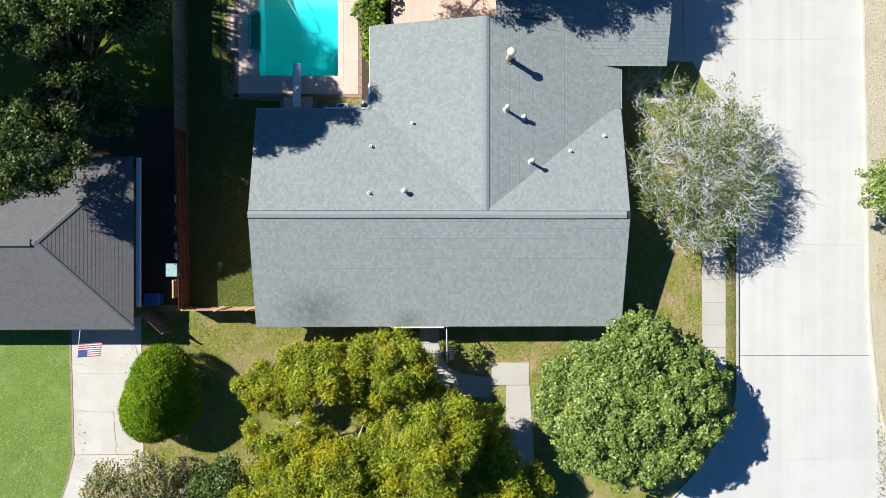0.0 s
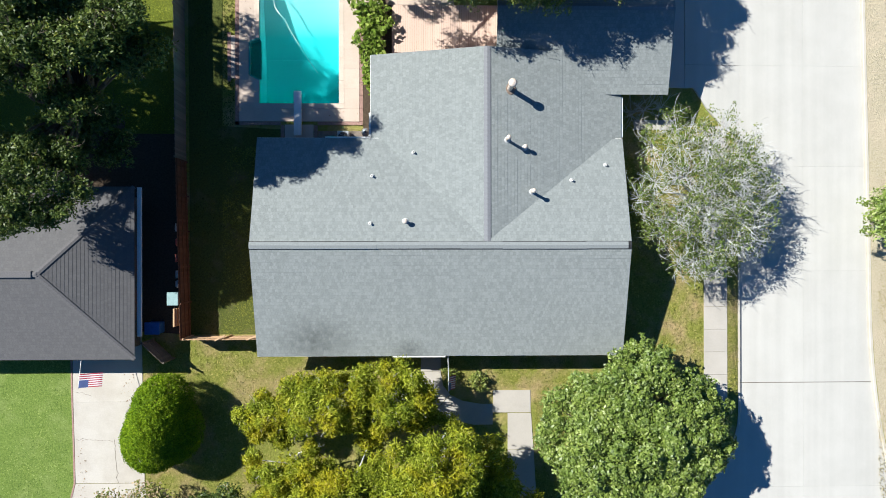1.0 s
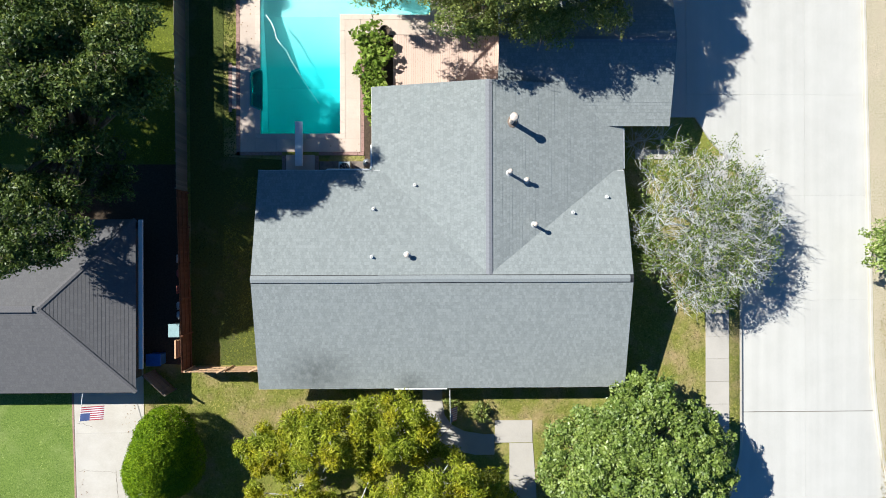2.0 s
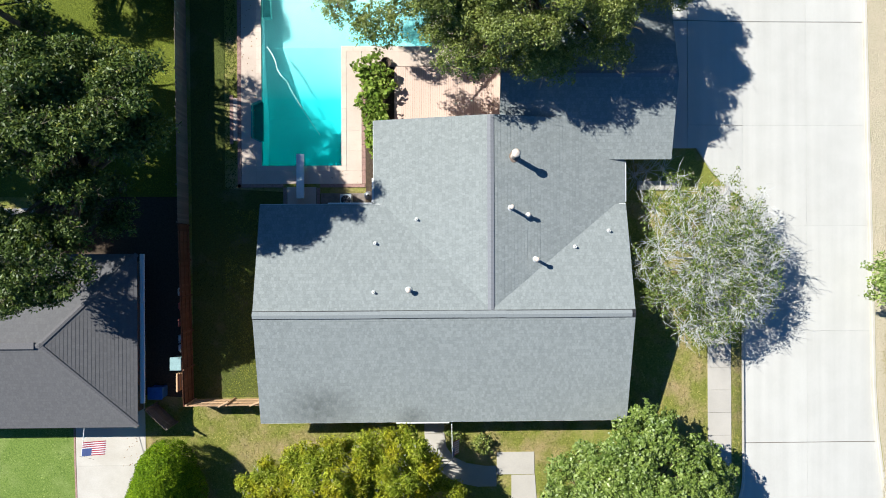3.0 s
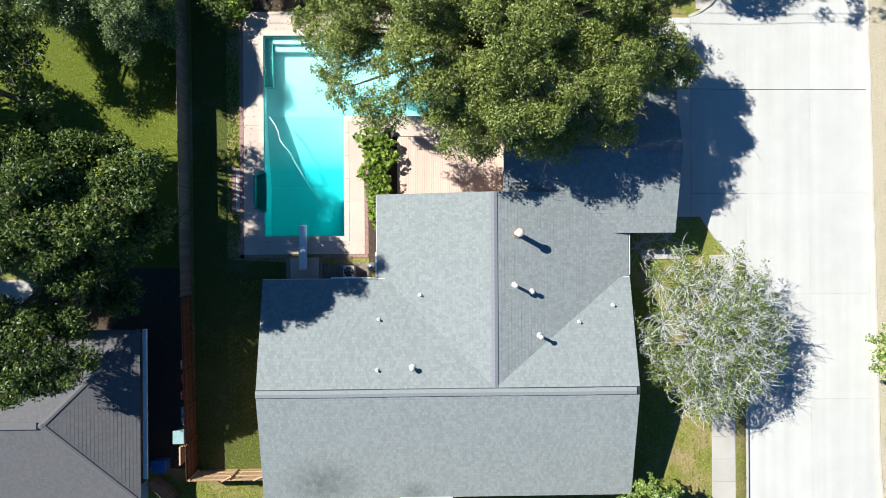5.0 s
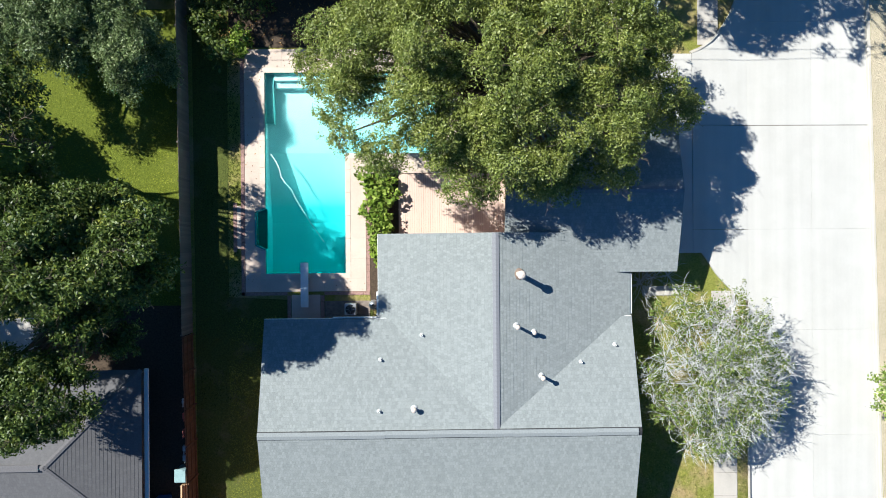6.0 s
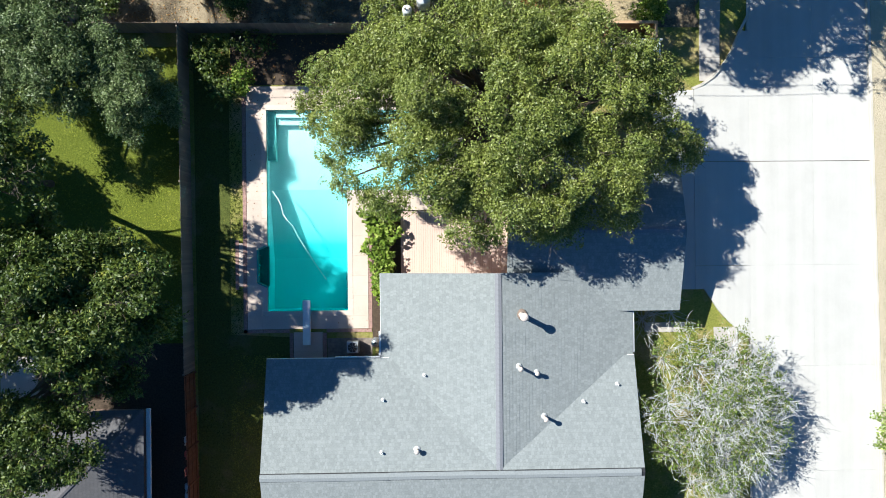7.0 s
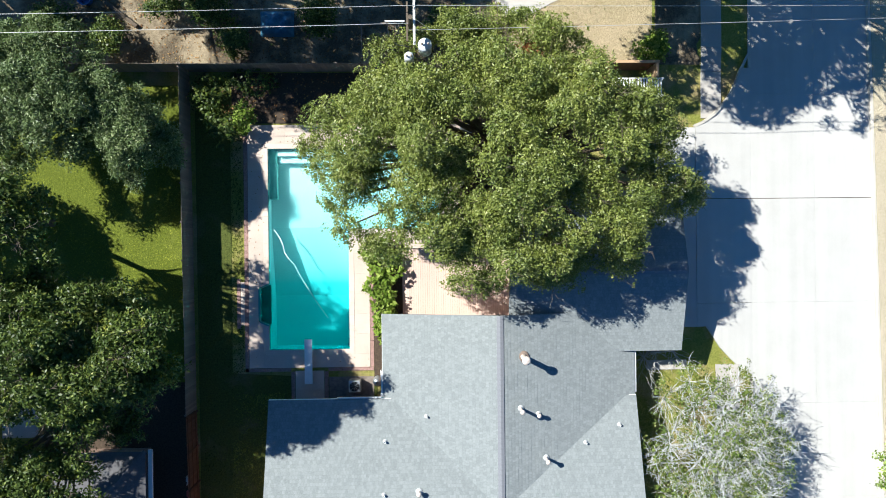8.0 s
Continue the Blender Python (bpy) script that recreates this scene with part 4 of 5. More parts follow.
for i, (x, y, h, mt) in enumerate(((-15.6, 1.2, 1.0, RED), (-15.6, 2.2, 0.8, RED), (-15.62, 3.1, 0.9, METAL), (-15.6, 0.2, 0.9, METAL), (-15.6, -0.4, 0.7, METAL))):
    c = thing("garden_tool", "old garden clutter leaning on the fence", "clutter", "clutter by fence", at=(x, y, LAWN_Z))
    part("frame", tube([(0.0, -0.2, 0), (0.02, -0.22, h), (0.1, 0, h + 0.1), (0.02, 0.22, h), (0, 0.2, 0)], 0.03, 6), mt, c)
    part("tray", box(-0.2, -0.2, 0.3, 0.1, 0.2, 0.5, 0.05), mt, c)


# ---- flags ----
def flag(base, tip, hoist_dir, fly_dir, fly, hoist, wave, label):
    """A striped flag with a dark canton on an angled pole."""
    f = thing("flag", label, "flag", "flags")
    base, tip = Vector(base), Vector(tip)
    part("pole", tube([base, tip], 0.018, 8), WHITE, f)
    part("finial", lathe([(0.01, -0.03), (0.035, 0), (0.01, 0.03)], 8, tip), METAL, f)
    hd, fd = Vector(hoist_dir).normalized(), Vector(fly_dir).normalized()
    nd = hd.cross(fd).normalized()

    def cloth(v0, v1, u0, u1, mt, nm, lift=0.0):
        bm = bmesh.new()
        cols = 12
        rows_ = []
        for i in range(cols + 1):
            u = u0 + (u1 - u0) * i / cols
            o = nd * (wave * math.sin(u * 5.5) * u + lift)
            rows_.append([bm.verts.new(tip + hd * (v * hoist) + fd * (u * fly) + o) for v in (v0, v1)])
        for a, b in zip(rows_, rows_[1:]):
            bm.faces.new((a[0], a[1], b[1], b[0]))
        bm2 = part(nm, bm, mt, f)
        return bm2

    for k in range(13):
        cloth(k / 13, (k + 1) / 13, 0.4 if k < 7 else 0.0, 1.0, FLAGRED if k % 2 == 0 else FLAGWHITE, "stripe")
    cloth(0, 7 / 13, 0.0, 0.4, FLAGBLUE, "canton")
    return f


flag((-20.62, -4.4, 2.15), (-20.55, -6.36, 2.7), (0.02, 1, -0.15), (1, 0.05, -0.12), 1.32, 0.8, 0.07, "red and white striped flag with blue canton on pole")
flag((1.1, -4.4, 2.1), (1.12, -6.7, 2.6), (0.05, 0.85, -0.25), (0.32, -0.1, -1.0), 1.35, 0.85, 0.06, "striped flag hanging limp from an angled pole")

# ---- power pole and wires ----
pole = thing("power_pole", "wooden power pole with crossarm and transformers", "utility pole", at=(-1.5, 28.55, 0))
part("pole", tube([(0, 0, -0.3), (0, 0, 9.0)], [0.17, 0.12], 12), BARK, pole)
part("crossarm", box(0.13, -1.2, 8.35, 0.25, 1.3, 8.48, 0.01), WHITE, pole, "pale painted crossarm")
part("crossarm", box(-0.22, -0.9, 8.0, -0.12, 1.1, 8.1, 0.01), BARK, pole)
for (x, y, z, r, h) in ((0.72, -0.95, 6.7, 0.36, 0.95), (-0.12, -1.5, 6.7, 0.25, 0.8)):
    t = part("transformer", lathe([(r * 0.85, 0), (r, 0.06), (r, h), (r * 0.9, h + 0.06), (r * 0.4, h + 0.12)], 20, (x, y, z)), GALV, pole, "grey cylindrical transformer can", True)
    for s in (-1, 1):
        part("bushing", lathe([(0.04, 0), (0.06, 0.05), (0.035, 0.1), (0.06, 0.15), (0.03, 0.22)], 8, (x + s * r * 0.45, y, z + h + 0.08)), VENT, t)
for y in (-1.1, -0.2, 0.6, 1.2):
    part("insulator", lathe([(0.03, 0), (0.06, 0.04), (0.04, 0.09), (0.055, 0.13), (0.02, 0.18)], 8, (0.19, y, 8.48)), WHITE, pole)
part("jumper_lead", tube([(-1.2, 0.1, 8.1), (-1.1, -0.6, 7.9), (-0.7, -1.0, 7.8), (-0.1, -1.1, 7.8)], 0.02, 6), BLACK, pole)
part("insulator_string", tube([(-1.3, 0.1, 8.1), (-0.3, 0.1, 8.1)], 0.05, 8), WHITE, pole)


def wire(a, b, sag=0.35, r=0.013):
    a, b = Vector(a), Vector(b)
    pts = [a.lerp(b, i / 24) - Vector((0, 0, sag * 4 * (i / 24) * (1 - i / 24))) for i in range(25)]
    w = tagged(part("power_line", tube(pts, r, 6), WIRE), "thin grey overhead power line", "cable", "power lines")
    return w


wire((-1.35, 29.3, 8.5), (-45, 28.7, 8.5))
wire((-1.6, 28.55, 8.1), (-45, 27.9, 8.0))
wire((-1.35, 29.3, 8.5), (45, 29.5, 8.5))
wire((-1.6, 28.2, 8.1), (45, 29.4, 8.3), 0.3)
wire((-1.4, 28.9, 8.0), (2.2, 27.2, 5.5), 0.1)

# ---- yard behind ----
mulch = thing("curved_path", "curved concrete path in the yard behind", "path", kind="structure")
part("slab", prism([(3.4, 40), (3.4, 33.0), (4.2, 31.9), (5.0, 31.55), (5.9, 31.9), (7.2, 32.6), (8.6, 33.2), (8.6, 40)], -0.15, 0.03), DRIVE, mulch)
shed = thing("timber_enclosure", "open red-brown timber bin enclosure", "enclosure", at=(0, 0, 0))
part("back_panel", box(10.3, 28.35, -0.05, 13.4, 28.43, 1.8), FENCE_NEW, shed)
part("side_panel", box(13.25, 27.5, -0.05, 13.4, 28.34, 1.8), FENCE_PALE, shed)
part("side_panel", box(10.3, 27.5, -0.05, 10.4, 28.34, 1.8), FENCE_NEW, shed)
part("top_rail", box(10.3, 28.3, 1.8, 13.42, 28.46, 1.86), FENCE_PALE, shed)
arb = thing("slatted_screen", "white slatted timber screen over a frame", "screen", at=(0, 0, 0))
for i in range(18):
    part("slat", box(10.6 + 0.175 * i, 26.3, 1.5, 10.68 + 0.175 * i, 27.4, 1.55), WHITE, arb)
for x, y in ((10.62, 26.35), (13.65, 26.35), (10.62, 27.33), (13.65, 27.33)):
    part("post", box(x, y, -0.1, x + 0.09, y + 0.09, 1.5), WHITE, arb)
part("beam", box(10.55, 27.41, 1.42, 13.8, 27.47, 1.56), WHITE, arb)
tarp = thing("tarp_heap", "crumpled blue tarp over a low heap", "tarp", at=(-10.0, 31.3, 0))
tb = bmesh.new()
bmesh.ops.create_grid(tb, x_segments=22, y_segments=18, size=1.0)
for v in tb.verts:
    n = noise.noise(Vector((v.co.x * 2.3, v.co.y * 2.3, 4)))
    e = max(abs(v.co.x), abs(v.co.y))
    v.co = Vector((v.co.x * 1.05, v.co.y * 0.8, (0.75 + 0.35 * n) * (1 - e ** 4) + 0.0))
part("cover", tb, TARP, tarp, smooth=True)
# long dark diagonal bar on the litter
beam = thing("dark_bar", "long dark bar lying on leaf litter", "beam", at=(-19.6, 31.9, 0.02))
beam.rotation_euler[2] = radians(-38)
part("beam", box(-1.25, -0.12, 0, 1.25, 0.12, 0.2, 0.02), BARK, beam)
ball = thing("play_ball", "small faded red ball on the leaf litter", "ball", at=(-20.2, 31.6, 0.0))
part("shell", lathe([(0.22 * math.sin(a), 0.24 - 0.22 * math.cos(a)) for a in (0.08, 0.4, 0.8, 1.2, 1.57, 1.95, 2.35, 2.75, 3.06)], 18), RED, ball, smooth=True)
tub = thing("plastic_tub", "blue plastic tub among the yard bushes", "tub", at=(-21.7, 32.8, 0.0))
part("body", lathe([(0.32, 0.0), (0.4, 0.42), (0.44, 0.44), (0.44, 0.47), (0.38, 0.46), (0.3, 0.06)], 20), BLUE, tub)
cage = thing("planter_bed", "dark open timber planter bed with rails", "planter", at=(0, 0, 0))
for x in (-4.75, -2.45):
    part("side_rail", box(x, 29.0, 0.5, x + 0.08, 31.2, 0.6), FENCE_OLD, cage)
    for y in (29.0, 31.1):
        part("post", box(x, y, -0.1, x + 0.08, y + 0.09, 0.5), FENCE_OLD, cage)
part("end_rail", box(-4.67, 31.1, 0.5, -2.45, 31.2, 0.6), FENCE_OLD, cage)


# ---- patio furniture under the oak ----
def patio_chair(x, y, turn):
    c = thing("patio_chair", "white slatted patio chair under the oak", "chair", "patio chairs", at=(x, y, 0.02))
    c.rotation_euler[2] = radians(turn)
    for i in range(5):
        part("seat_slat", box(-0.25, -0.25 + 0.1 * i, 0.42, 0.25, -0.17 + 0.1 * i, 0.45), WHITE, c)
    for i in range(5):
        part("back_slat", box(-0.24 + 0.1 * i, 0.25, 0.45, -0.17 + 0.1 * i, 0.28, 0.95), WHITE, c)
    for sx in (-1, 1):
        part("armrest", box(sx * 0.28 - 0.03, -0.25, 0.62, sx * 0.28 + 0.03, 0.27, 0.66), WHITE, c)
        for sy in (-0.24, 0.24):
            part("leg", box(sx * 0.27 - 0.025, sy - 0.025, 0, sx * 0.27 + 0.025, sy + 0.025, 0.62), WHITE, c)


patio_chair(1.7, 24.5, 20)
patio_chair(2.5, 24.2, -60)

# ---- plants ----
def leaf_cloud(rng, lobes, n, size, clump=0.4, shell=0.75, up=0.7, twist=0.9, per=26, slim=0.55, flat=0.6, stray=0.45):
    """Leaves in small domed tufts near the skins of many lobes. Each is a bent four-cornered blade."""
    w = np.array([l[3] * l[4] for l in lobes])
    w = w / w.sum()
    groups = max(1, n // per)
    li = rng.choice(len(lobes), groups, p=w)
    lob = np.array(lobes)[li]
    d = rng.normal(size=(groups, 3))
    d /= np.linalg.norm(d, axis=1)[:, None]
    d[:, 2] = np.where(d[:, 2] < -0.25, -d[:, 2], d[:, 2])
    rad = shell + (1.0 - shell) * rng.random(groups) ** 0.6 + stray * rng.random(groups) ** 4
    gc = lob[:, :3] + d * lob[:, 3:6] * rad[:, None] + rng.normal(size=(groups, 3)) * np.array([0.36, 0.36, 0.27]) * stray * np.minimum(1.0, lob[:, 3:4])
    axis = d * 0.75 + np.array([0, 0, up]) + rng.normal(size=(groups, 3)) * 0.2
    axis /= np.linalg.norm(axis, axis=1)[:, None]
    gi = np.repeat(np.arange(groups), per)
    m = len(gi)
    e = rng.normal(size=(m, 3))
    e /= np.linalg.norm(e, axis=1)[:, None]
    ax = axis[gi]
    along = (e * ax).sum(axis=1)[:, None]
    e = e + ax * (np.abs(along) - along)
    along = np.abs(along)
    reach = clump * (0.65 + 0.7 * rng.random(groups))[gi][:, None] * rng.random(m)[:, None] ** 0.45
    c = gc[gi] + (e - ax * along * (1 - flat)) * reach
    nrm = ax * 0.4 + e * 0.45 + np.array([0, 0, up * 0.4]) + rng.normal(size=(m, 3)) * twist * 0.55
    nrm /= np.linalg.norm(nrm, axis=1)[:, None]
    u = e + rng.normal(size=(m, 3)) * 0.6
    u -= nrm * (u * nrm).sum(axis=1)[:, None]
    u /= np.linalg.norm(u, axis=1)[:, None]
    v = np.cross(nrm, u)
    s = size * (0.6 + 0.8 * rng.random(m))[:, None]
    a, b = c + u * s * 0.5 - nrm * s * 0.12, c - u * s * 0.5 - nrm * s * 0.12
    p, q = c + v * s * slim * 0.5, c - v * s * slim * 0.5
    verts = np.stack([a, p, b, q], axis=1).reshape(-1, 3)
    return verts, np.arange(m * 4).reshape(-1, 4)


def dome(rng, cx, cy, z0, z1, rx, ry, k, lobe=0.3, ragged=0.15, power=0.4):
    """Lobes of a dome-shaped crown."""
    out, tries = [], 0
    while len(out) < k and tries < 4000:
        tries += 1
        a, r = rng.random() * math.tau, math.sqrt(rng.random())
        x, y = r * math.cos(a), r * math.sin(a)
        if any((x - o[0]) ** 2 + (y - o[1]) ** 2 < (1.15 / math.sqrt(k)) ** 2 for o in out):
            continue
        out.append((x, y, r))
    res = []
    for x, y, r in out:
        s = lobe * (0.75 + 0.5 * rng.random())
        q = (1 - s * 0.85) * (1 + ragged * (rng.random() - 0.5))
        z = z0 + (z1 - z0) * max(0.0, 1 - r * r) ** power * (0.72 + 0.36 * rng.random())
        sz = s * min(rx, ry)
        res.append((cx + x * q * rx, cy + y * q * ry, z - sz * 0.5, s * rx, s * ry, sz * 0.8))
    return res


def limbs(rng, base, fork, lobes, r0, sides=7, share=1.0):
    bm = bmesh.new()
    base, fork = Vector(base), Vector(fork)
    mid = base.lerp(fork, 0.5) + Vector((rng.normal() * 0.12, rng.normal() * 0.12, 0))
    add_tube(bm, [base - Vector((0, 0, 0.2)), base + Vector((0, 0, 0.25)), mid, fork], [r0 * 1.35, r0 * 1.05, r0 * 0.9, r0 * 0.8], sides + 3)
    for l in lobes:
        if rng.random() > share:
            continue
        tip = Vector(l[:3]) + Vector((0, 0, l[5] * 0.5))
        k = fork.lerp(tip, 0.45) + Vector((rng.normal() * 0.3, rng.normal() * 0.3, 0.25 + 0.2 * rng.random()))
        add_tube(bm, [fork - Vector((0, 0, 0.2)), fork.lerp(k, 0.5) + Vector((0, 0, 0.1)), k, k.lerp(tip, 0.6), tip], [r0 * 0.5, r0 * 0.42, r0 * 0.3, r0 * 0.17, 0.02], sides)
    return bm


def twigs(rng, bm, lobes, count, length, r):
    """Thin branching twigs that leave each lobe's middle, outwards and up."""
    for l in lobes:
        o = Vector(l[:3])
        for _ in range(count):
            d = Vector((rng.normal(), rng.normal(), 0.35 + 0.5 * rng.random())).normalized()
            ln = length * (0.6 + 0.7 * rng.random())
            p = [o + d * ln * s + Vector((rng.normal(), rng.normal(), rng.normal())) * 0.05 * ln * s for s in (0, 0.35, 0.7, 1.0)]
            add_tube(bm, p, [r, r * 0.8, r * 0.55, r * 0.25], 4, False)
            for s in (1, 1, 2, 2, 3):
                e = (d + Vector((rng.normal(), rng.normal(), rng.normal() * 0.6)) * 0.65).normalized()
                q = p[s]
                add_tube(bm, [q, q + e * ln * 0.22, q + (e + Vector((0, 0, 0.3))) * ln * 0.4], [r * 0.55, r * 0.4, r * 0.2], 3, False)
    return bm


def tree(name, label, seed, lobes, base, fork_z, r0, n, size, leaf, bark=BARK, category="tree", group="", twig=None, kind="", **kw):
    rng = np.random.default_rng(seed)
    t = thing(name, label, category, group, kind, at=(0, 0, 0))
    bm = limbs(rng, base, (base[0], base[1], fork_z), lobes, r0)
    if twig:
        twigs(rng, bm, lobes, *twig)
    part("trunk", bm, bark, t)
    v, q = leaf_cloud(rng, lobes, n, size, **kw)
    mesh_from("crown", v, q, leaf, t)
    return t


def D(seed, *a, **k):
    return dome(np.random.default_rng(seed), *a, **k)


def clear_of(lobes, *holes):
    """The lobes whose middles lie outside the holes, each a place in plan and a radius."""
    return [l for l in lobes if all(math.hypot(l[0] - x, l[1] - y) > r for x, y, r in holes)]


# the big oak behind the garage
oak_lobes = [l for l in clear_of(D(1, 3.6, 22.1, 3.8, 10.5, 10.4, 7.6, 120, 0.105, 0.3, 0.38), (2.1, 22.9, 1.2), (6.4, 22.6, 0.95), (-2.4, 21.6, 0.9), (-3.0, 16.0, 1.1), (6.5, 19.0, 0.9), (9.2, 20.6, 0.8), (-0.6, 26.9, 1.3)) if not (l[0] > 7.6 and l[1] > 25.2)]
oak = tree("oak_tree", "large spreading oak with dense olive-green crown", 11, oak_lobes, (4.6, 22.6, 0), 2.6, 0.45, 300000, 0.135, OAK, clump=0.36, per=26, shell=0.5, twig=(2, 1.1, 0.025), slim=0.48, up=0.45, twist=1.1)
dead = leaf_cloud(np.random.default_rng(111), [(5.05, 27.6, 6.5, 0.5, 0.42, 0.3), (4.5, 27.9, 6.3, 0.3, 0.3, 0.25)], 360, 0.15, clump=0.3, per=18)
mesh_from("dead_spray", *dead, RUSTLEAF, oak, "spray of dead rust-brown leaves")
# pale sparse tree on the front lawn by the street
tree("sparse_tree", "half-bare tree with pale grey twigs and thin green leaves", 12, D(2, 16.4, 4.9, 2.2, 4.6, 4.6, 5.6, 44, 0.21), (16.4, 4.9, 0), 1.5, 0.16, 17000, 0.135, SPARSELEAF, BARK_WHITE, twig=(19, 1.15, 0.022), clump=0.4, shell=0.35, per=14)
# round dense tree at the corner
tree("corner_tree", "rounded dense broadleaf tree with bright green leaf clusters", 13, D(3, 11.9, -8.9, 2.4, 6.6, 5.6, 5.0, 110, 0.12, 0.16) + [(16.9, -7.9, 2.6, 0.9, 0.8, 0.8), (16.2, -6.8, 2.4, 0.8, 0.7, 0.7), (12.6, -4.2, 2.7, 0.8, 0.6, 0.7)], (12.0, -9.0, 0), 2.0, 0.25, 96000, 0.2, BROADLEAF, clump=0.27, per=14, slim=0.55, shell=0.6, up=0.6, twist=0.8, flat=0.4)
# yellow-green trees in front of the house
for i, (cx, cy, r, z1, k) in enumerate(((-6.3, -7.3, 2.9, 5.6, 32), (-2.0, -7.0, 2.5, 5.0, 26), (0.4, -10.6, 3.4, 7.8, 42), (-5.0, -13.2, 3.9, 5.6, 40), (3.6, -13.6, 3.6, 4.6, 34), (-1.4, -15.5, 3.6, 5.4, 32), (-9.6, -8.3, 1.7, 4.2, 11), (-8.8, -14.4, 2.6, 4.4, 18), (-8.2, -11.2, 2.4, 4.0, 16))):
    crown = clear_of(D(30 + i, cx, cy, 1.8, z1, r, r * 0.92, k, 0.17, 0.6), (-5.0, -9.8, 1.1), (-8.6, -10.4, 0.9), (-2.6, -12.6, 0.5), (1.4, -12.6, 0.6))
    tree("yellowing_tree", "slender tree with feathery yellow-green leaves", 20 + i, crown, (cx, cy, 0), 1.5, 0.13, int(2700 * r * r), 0.23, YELLOWGREEN, BARK_GREY, group="front trees", twig=(1, 0.6, 0.014), clump=0.4, shell=0.3, per=12, slim=0.28, up=0.5, twist=1.1)
# clipped shrub, a tall egg with a lower shoulder
shr = [(-15.9, -7.55, 1.8, 1.6, 1.75, 2.2), (-16.45, -9.55, 1.6, 1.8, 1.95, 2.2), (-16.1, -8.6, 1.9, 1.65, 2.1, 2.5), (-16.9, -9.3, 1.2, 1.4, 1.5, 1.6), (-15.5, -9.2, 1.3, 1.6, 1.9, 1.9)]
tree("clipped_shrub", "large clipped evergreen shrub, rounded, bright green", 14, shr, (-15.95, -8.5, 0), 0.5, 0.14, 120000, 0.125, CLIPPED, category="shrub", clump=0.28, shell=0.93, per=18, slim=0.35, up=0.1, twist=0.8, stray=0.03)
# dry tree and a darker one at the neighbour's drive
tree("flowering_tree", "small sparse tree with beige seed heads", 15, D(5, -17.2, -14.7, 1.8, 3.8, 3.3, 2.5, 22, 0.24), (-16.6, -15.3, 0), 1.2, 0.12, 17000, 0.16, DRYLEAF, BARK_GREY, twig=(2, 0.8, 0.016), clump=0.4, shell=0.5, per=14)
tree("flowering_tree", "small dark green tree beside the front lawn", 85, D(86, -12.6, -14.9, 1.2, 2.8, 2.8, 2.4, 16, 0.26), (-12.6, -15.3, 0), 1.0, 0.1, 16000, 0.16, LEFTLEAF, BARK_GREY, twig=(3, 0.8, 0.016), clump=0.4, shell=0.5, per=20)
# tree beyond the street
tree("street_tree", "small green tree beyond the street", 16, D(6, 28.2, 2.8, 2.0, 4.6, 2.4, 2.6, 16, 0.3), (29.6, 2.8, 0), 1.6, 0.12, 12000, 0.18, BROADLEAF)
# big trees of the neighbour's back garden
left = dict(group="garden trees", clump=0.42, per=22, shell=0.35, up=0.45, slim=0.45, twist=1.1)
big = D(7, -18.4, 12.6, 7.6, 12.4, 5.2, 4.0, 52, 0.155, 0.4) + D(67, -20.3, 5.2, 6.8, 9.2, 3.5, 2.8, 24, 0.2, 0.5) + D(68, -19.4, 8.2, 3.2, 5.0, 3.4, 2.2, 14, 0.22, 0.4) + [(-21.6, 3.4, 6.8, 0.6, 0.6, 0.4), (-15.2, 11.4, 11.0, 0.9, 0.8, 0.5), (-13.6, 12.5, 11.3, 0.7, 0.5, 0.4), (-14.0, 13.6, 11.2, 0.9, 0.7, 0.6), (-12.9, 14.0, 11.6, 0.6, 0.5, 0.4)]
tree("garden_tree", "big leafy tree over the neighbour roof and lawn", 17, big, (-19.4, 9.6, 0), 4.2, 0.3, 112000, 0.19, LEFTLEAF, twig=(3, 1.0, 0.02), **left)
# two unseen crowns west of the view, added for the shade they throw
tree("garden_tree", "unseen tall tree added to shade garden and side yard", 89, D(90, -28.0, 14.6, 9.4, 13.2, 5.2, 5.6, 46, 0.19, 0.3) + D(94, -25.0, 10.8, 11.4, 13.8, 2.7, 2.4, 12, 0.3, 0.3), (-28.4, 14.6, 0), 5.0, 0.35, 96000, 0.22, LEFTLEAF, **left)
tree("garden_tree", "unseen tall tree added to shade garden and side yard", 91, D(92, -36.5, 14.0, 9.4, 13.0, 5.0, 5.4, 36, 0.22, 0.3), (-36.5, 14.0, 0), 5.0, 0.35, 36000, 0.26, LEFTLEAF, **left)
tree("garden_tree", "tall leafy tree with yellow-tipped twigs beside the lawn", 18, D(8, -21.6, 18.8, 9.4, 13.2, 4.4, 3.0, 34, 0.18, 0.4), (-24.0, 19.0, 0), 6.0, 0.2, 17000, 0.2, LEFTLEAF, twig=(3, 1.0, 0.02), **left)
tree("willow_like_tree", "grey-green fine-leaved tree by the back corner", 19, D(9, -22.4, 25.4, 4.0, 7.2, 5.4, 4.4, 60, 0.14, 0.35), (-22.0, 25.4, 0), 2.8, 0.28, 96000, 0.16, GREYLEAF, group="garden trees", clump=0.4, per=24, slim=0.36, shell=0.35, up=0.4, twist=1.1)
tree("willow_like_tree", "smaller grey-green tree close to the back fence", 87, D(88, -17.2, 23.6, 2.6, 6.0, 2.2, 2.9, 22, 0.24, 0.35), (-17.4, 23.8, 0), 1.6, 0.16, 27000, 0.16, GREYLEAF, group="garden trees", clump=0.4, per=24, slim=0.36, shell=0.35, up=0.4, twist=1.1)
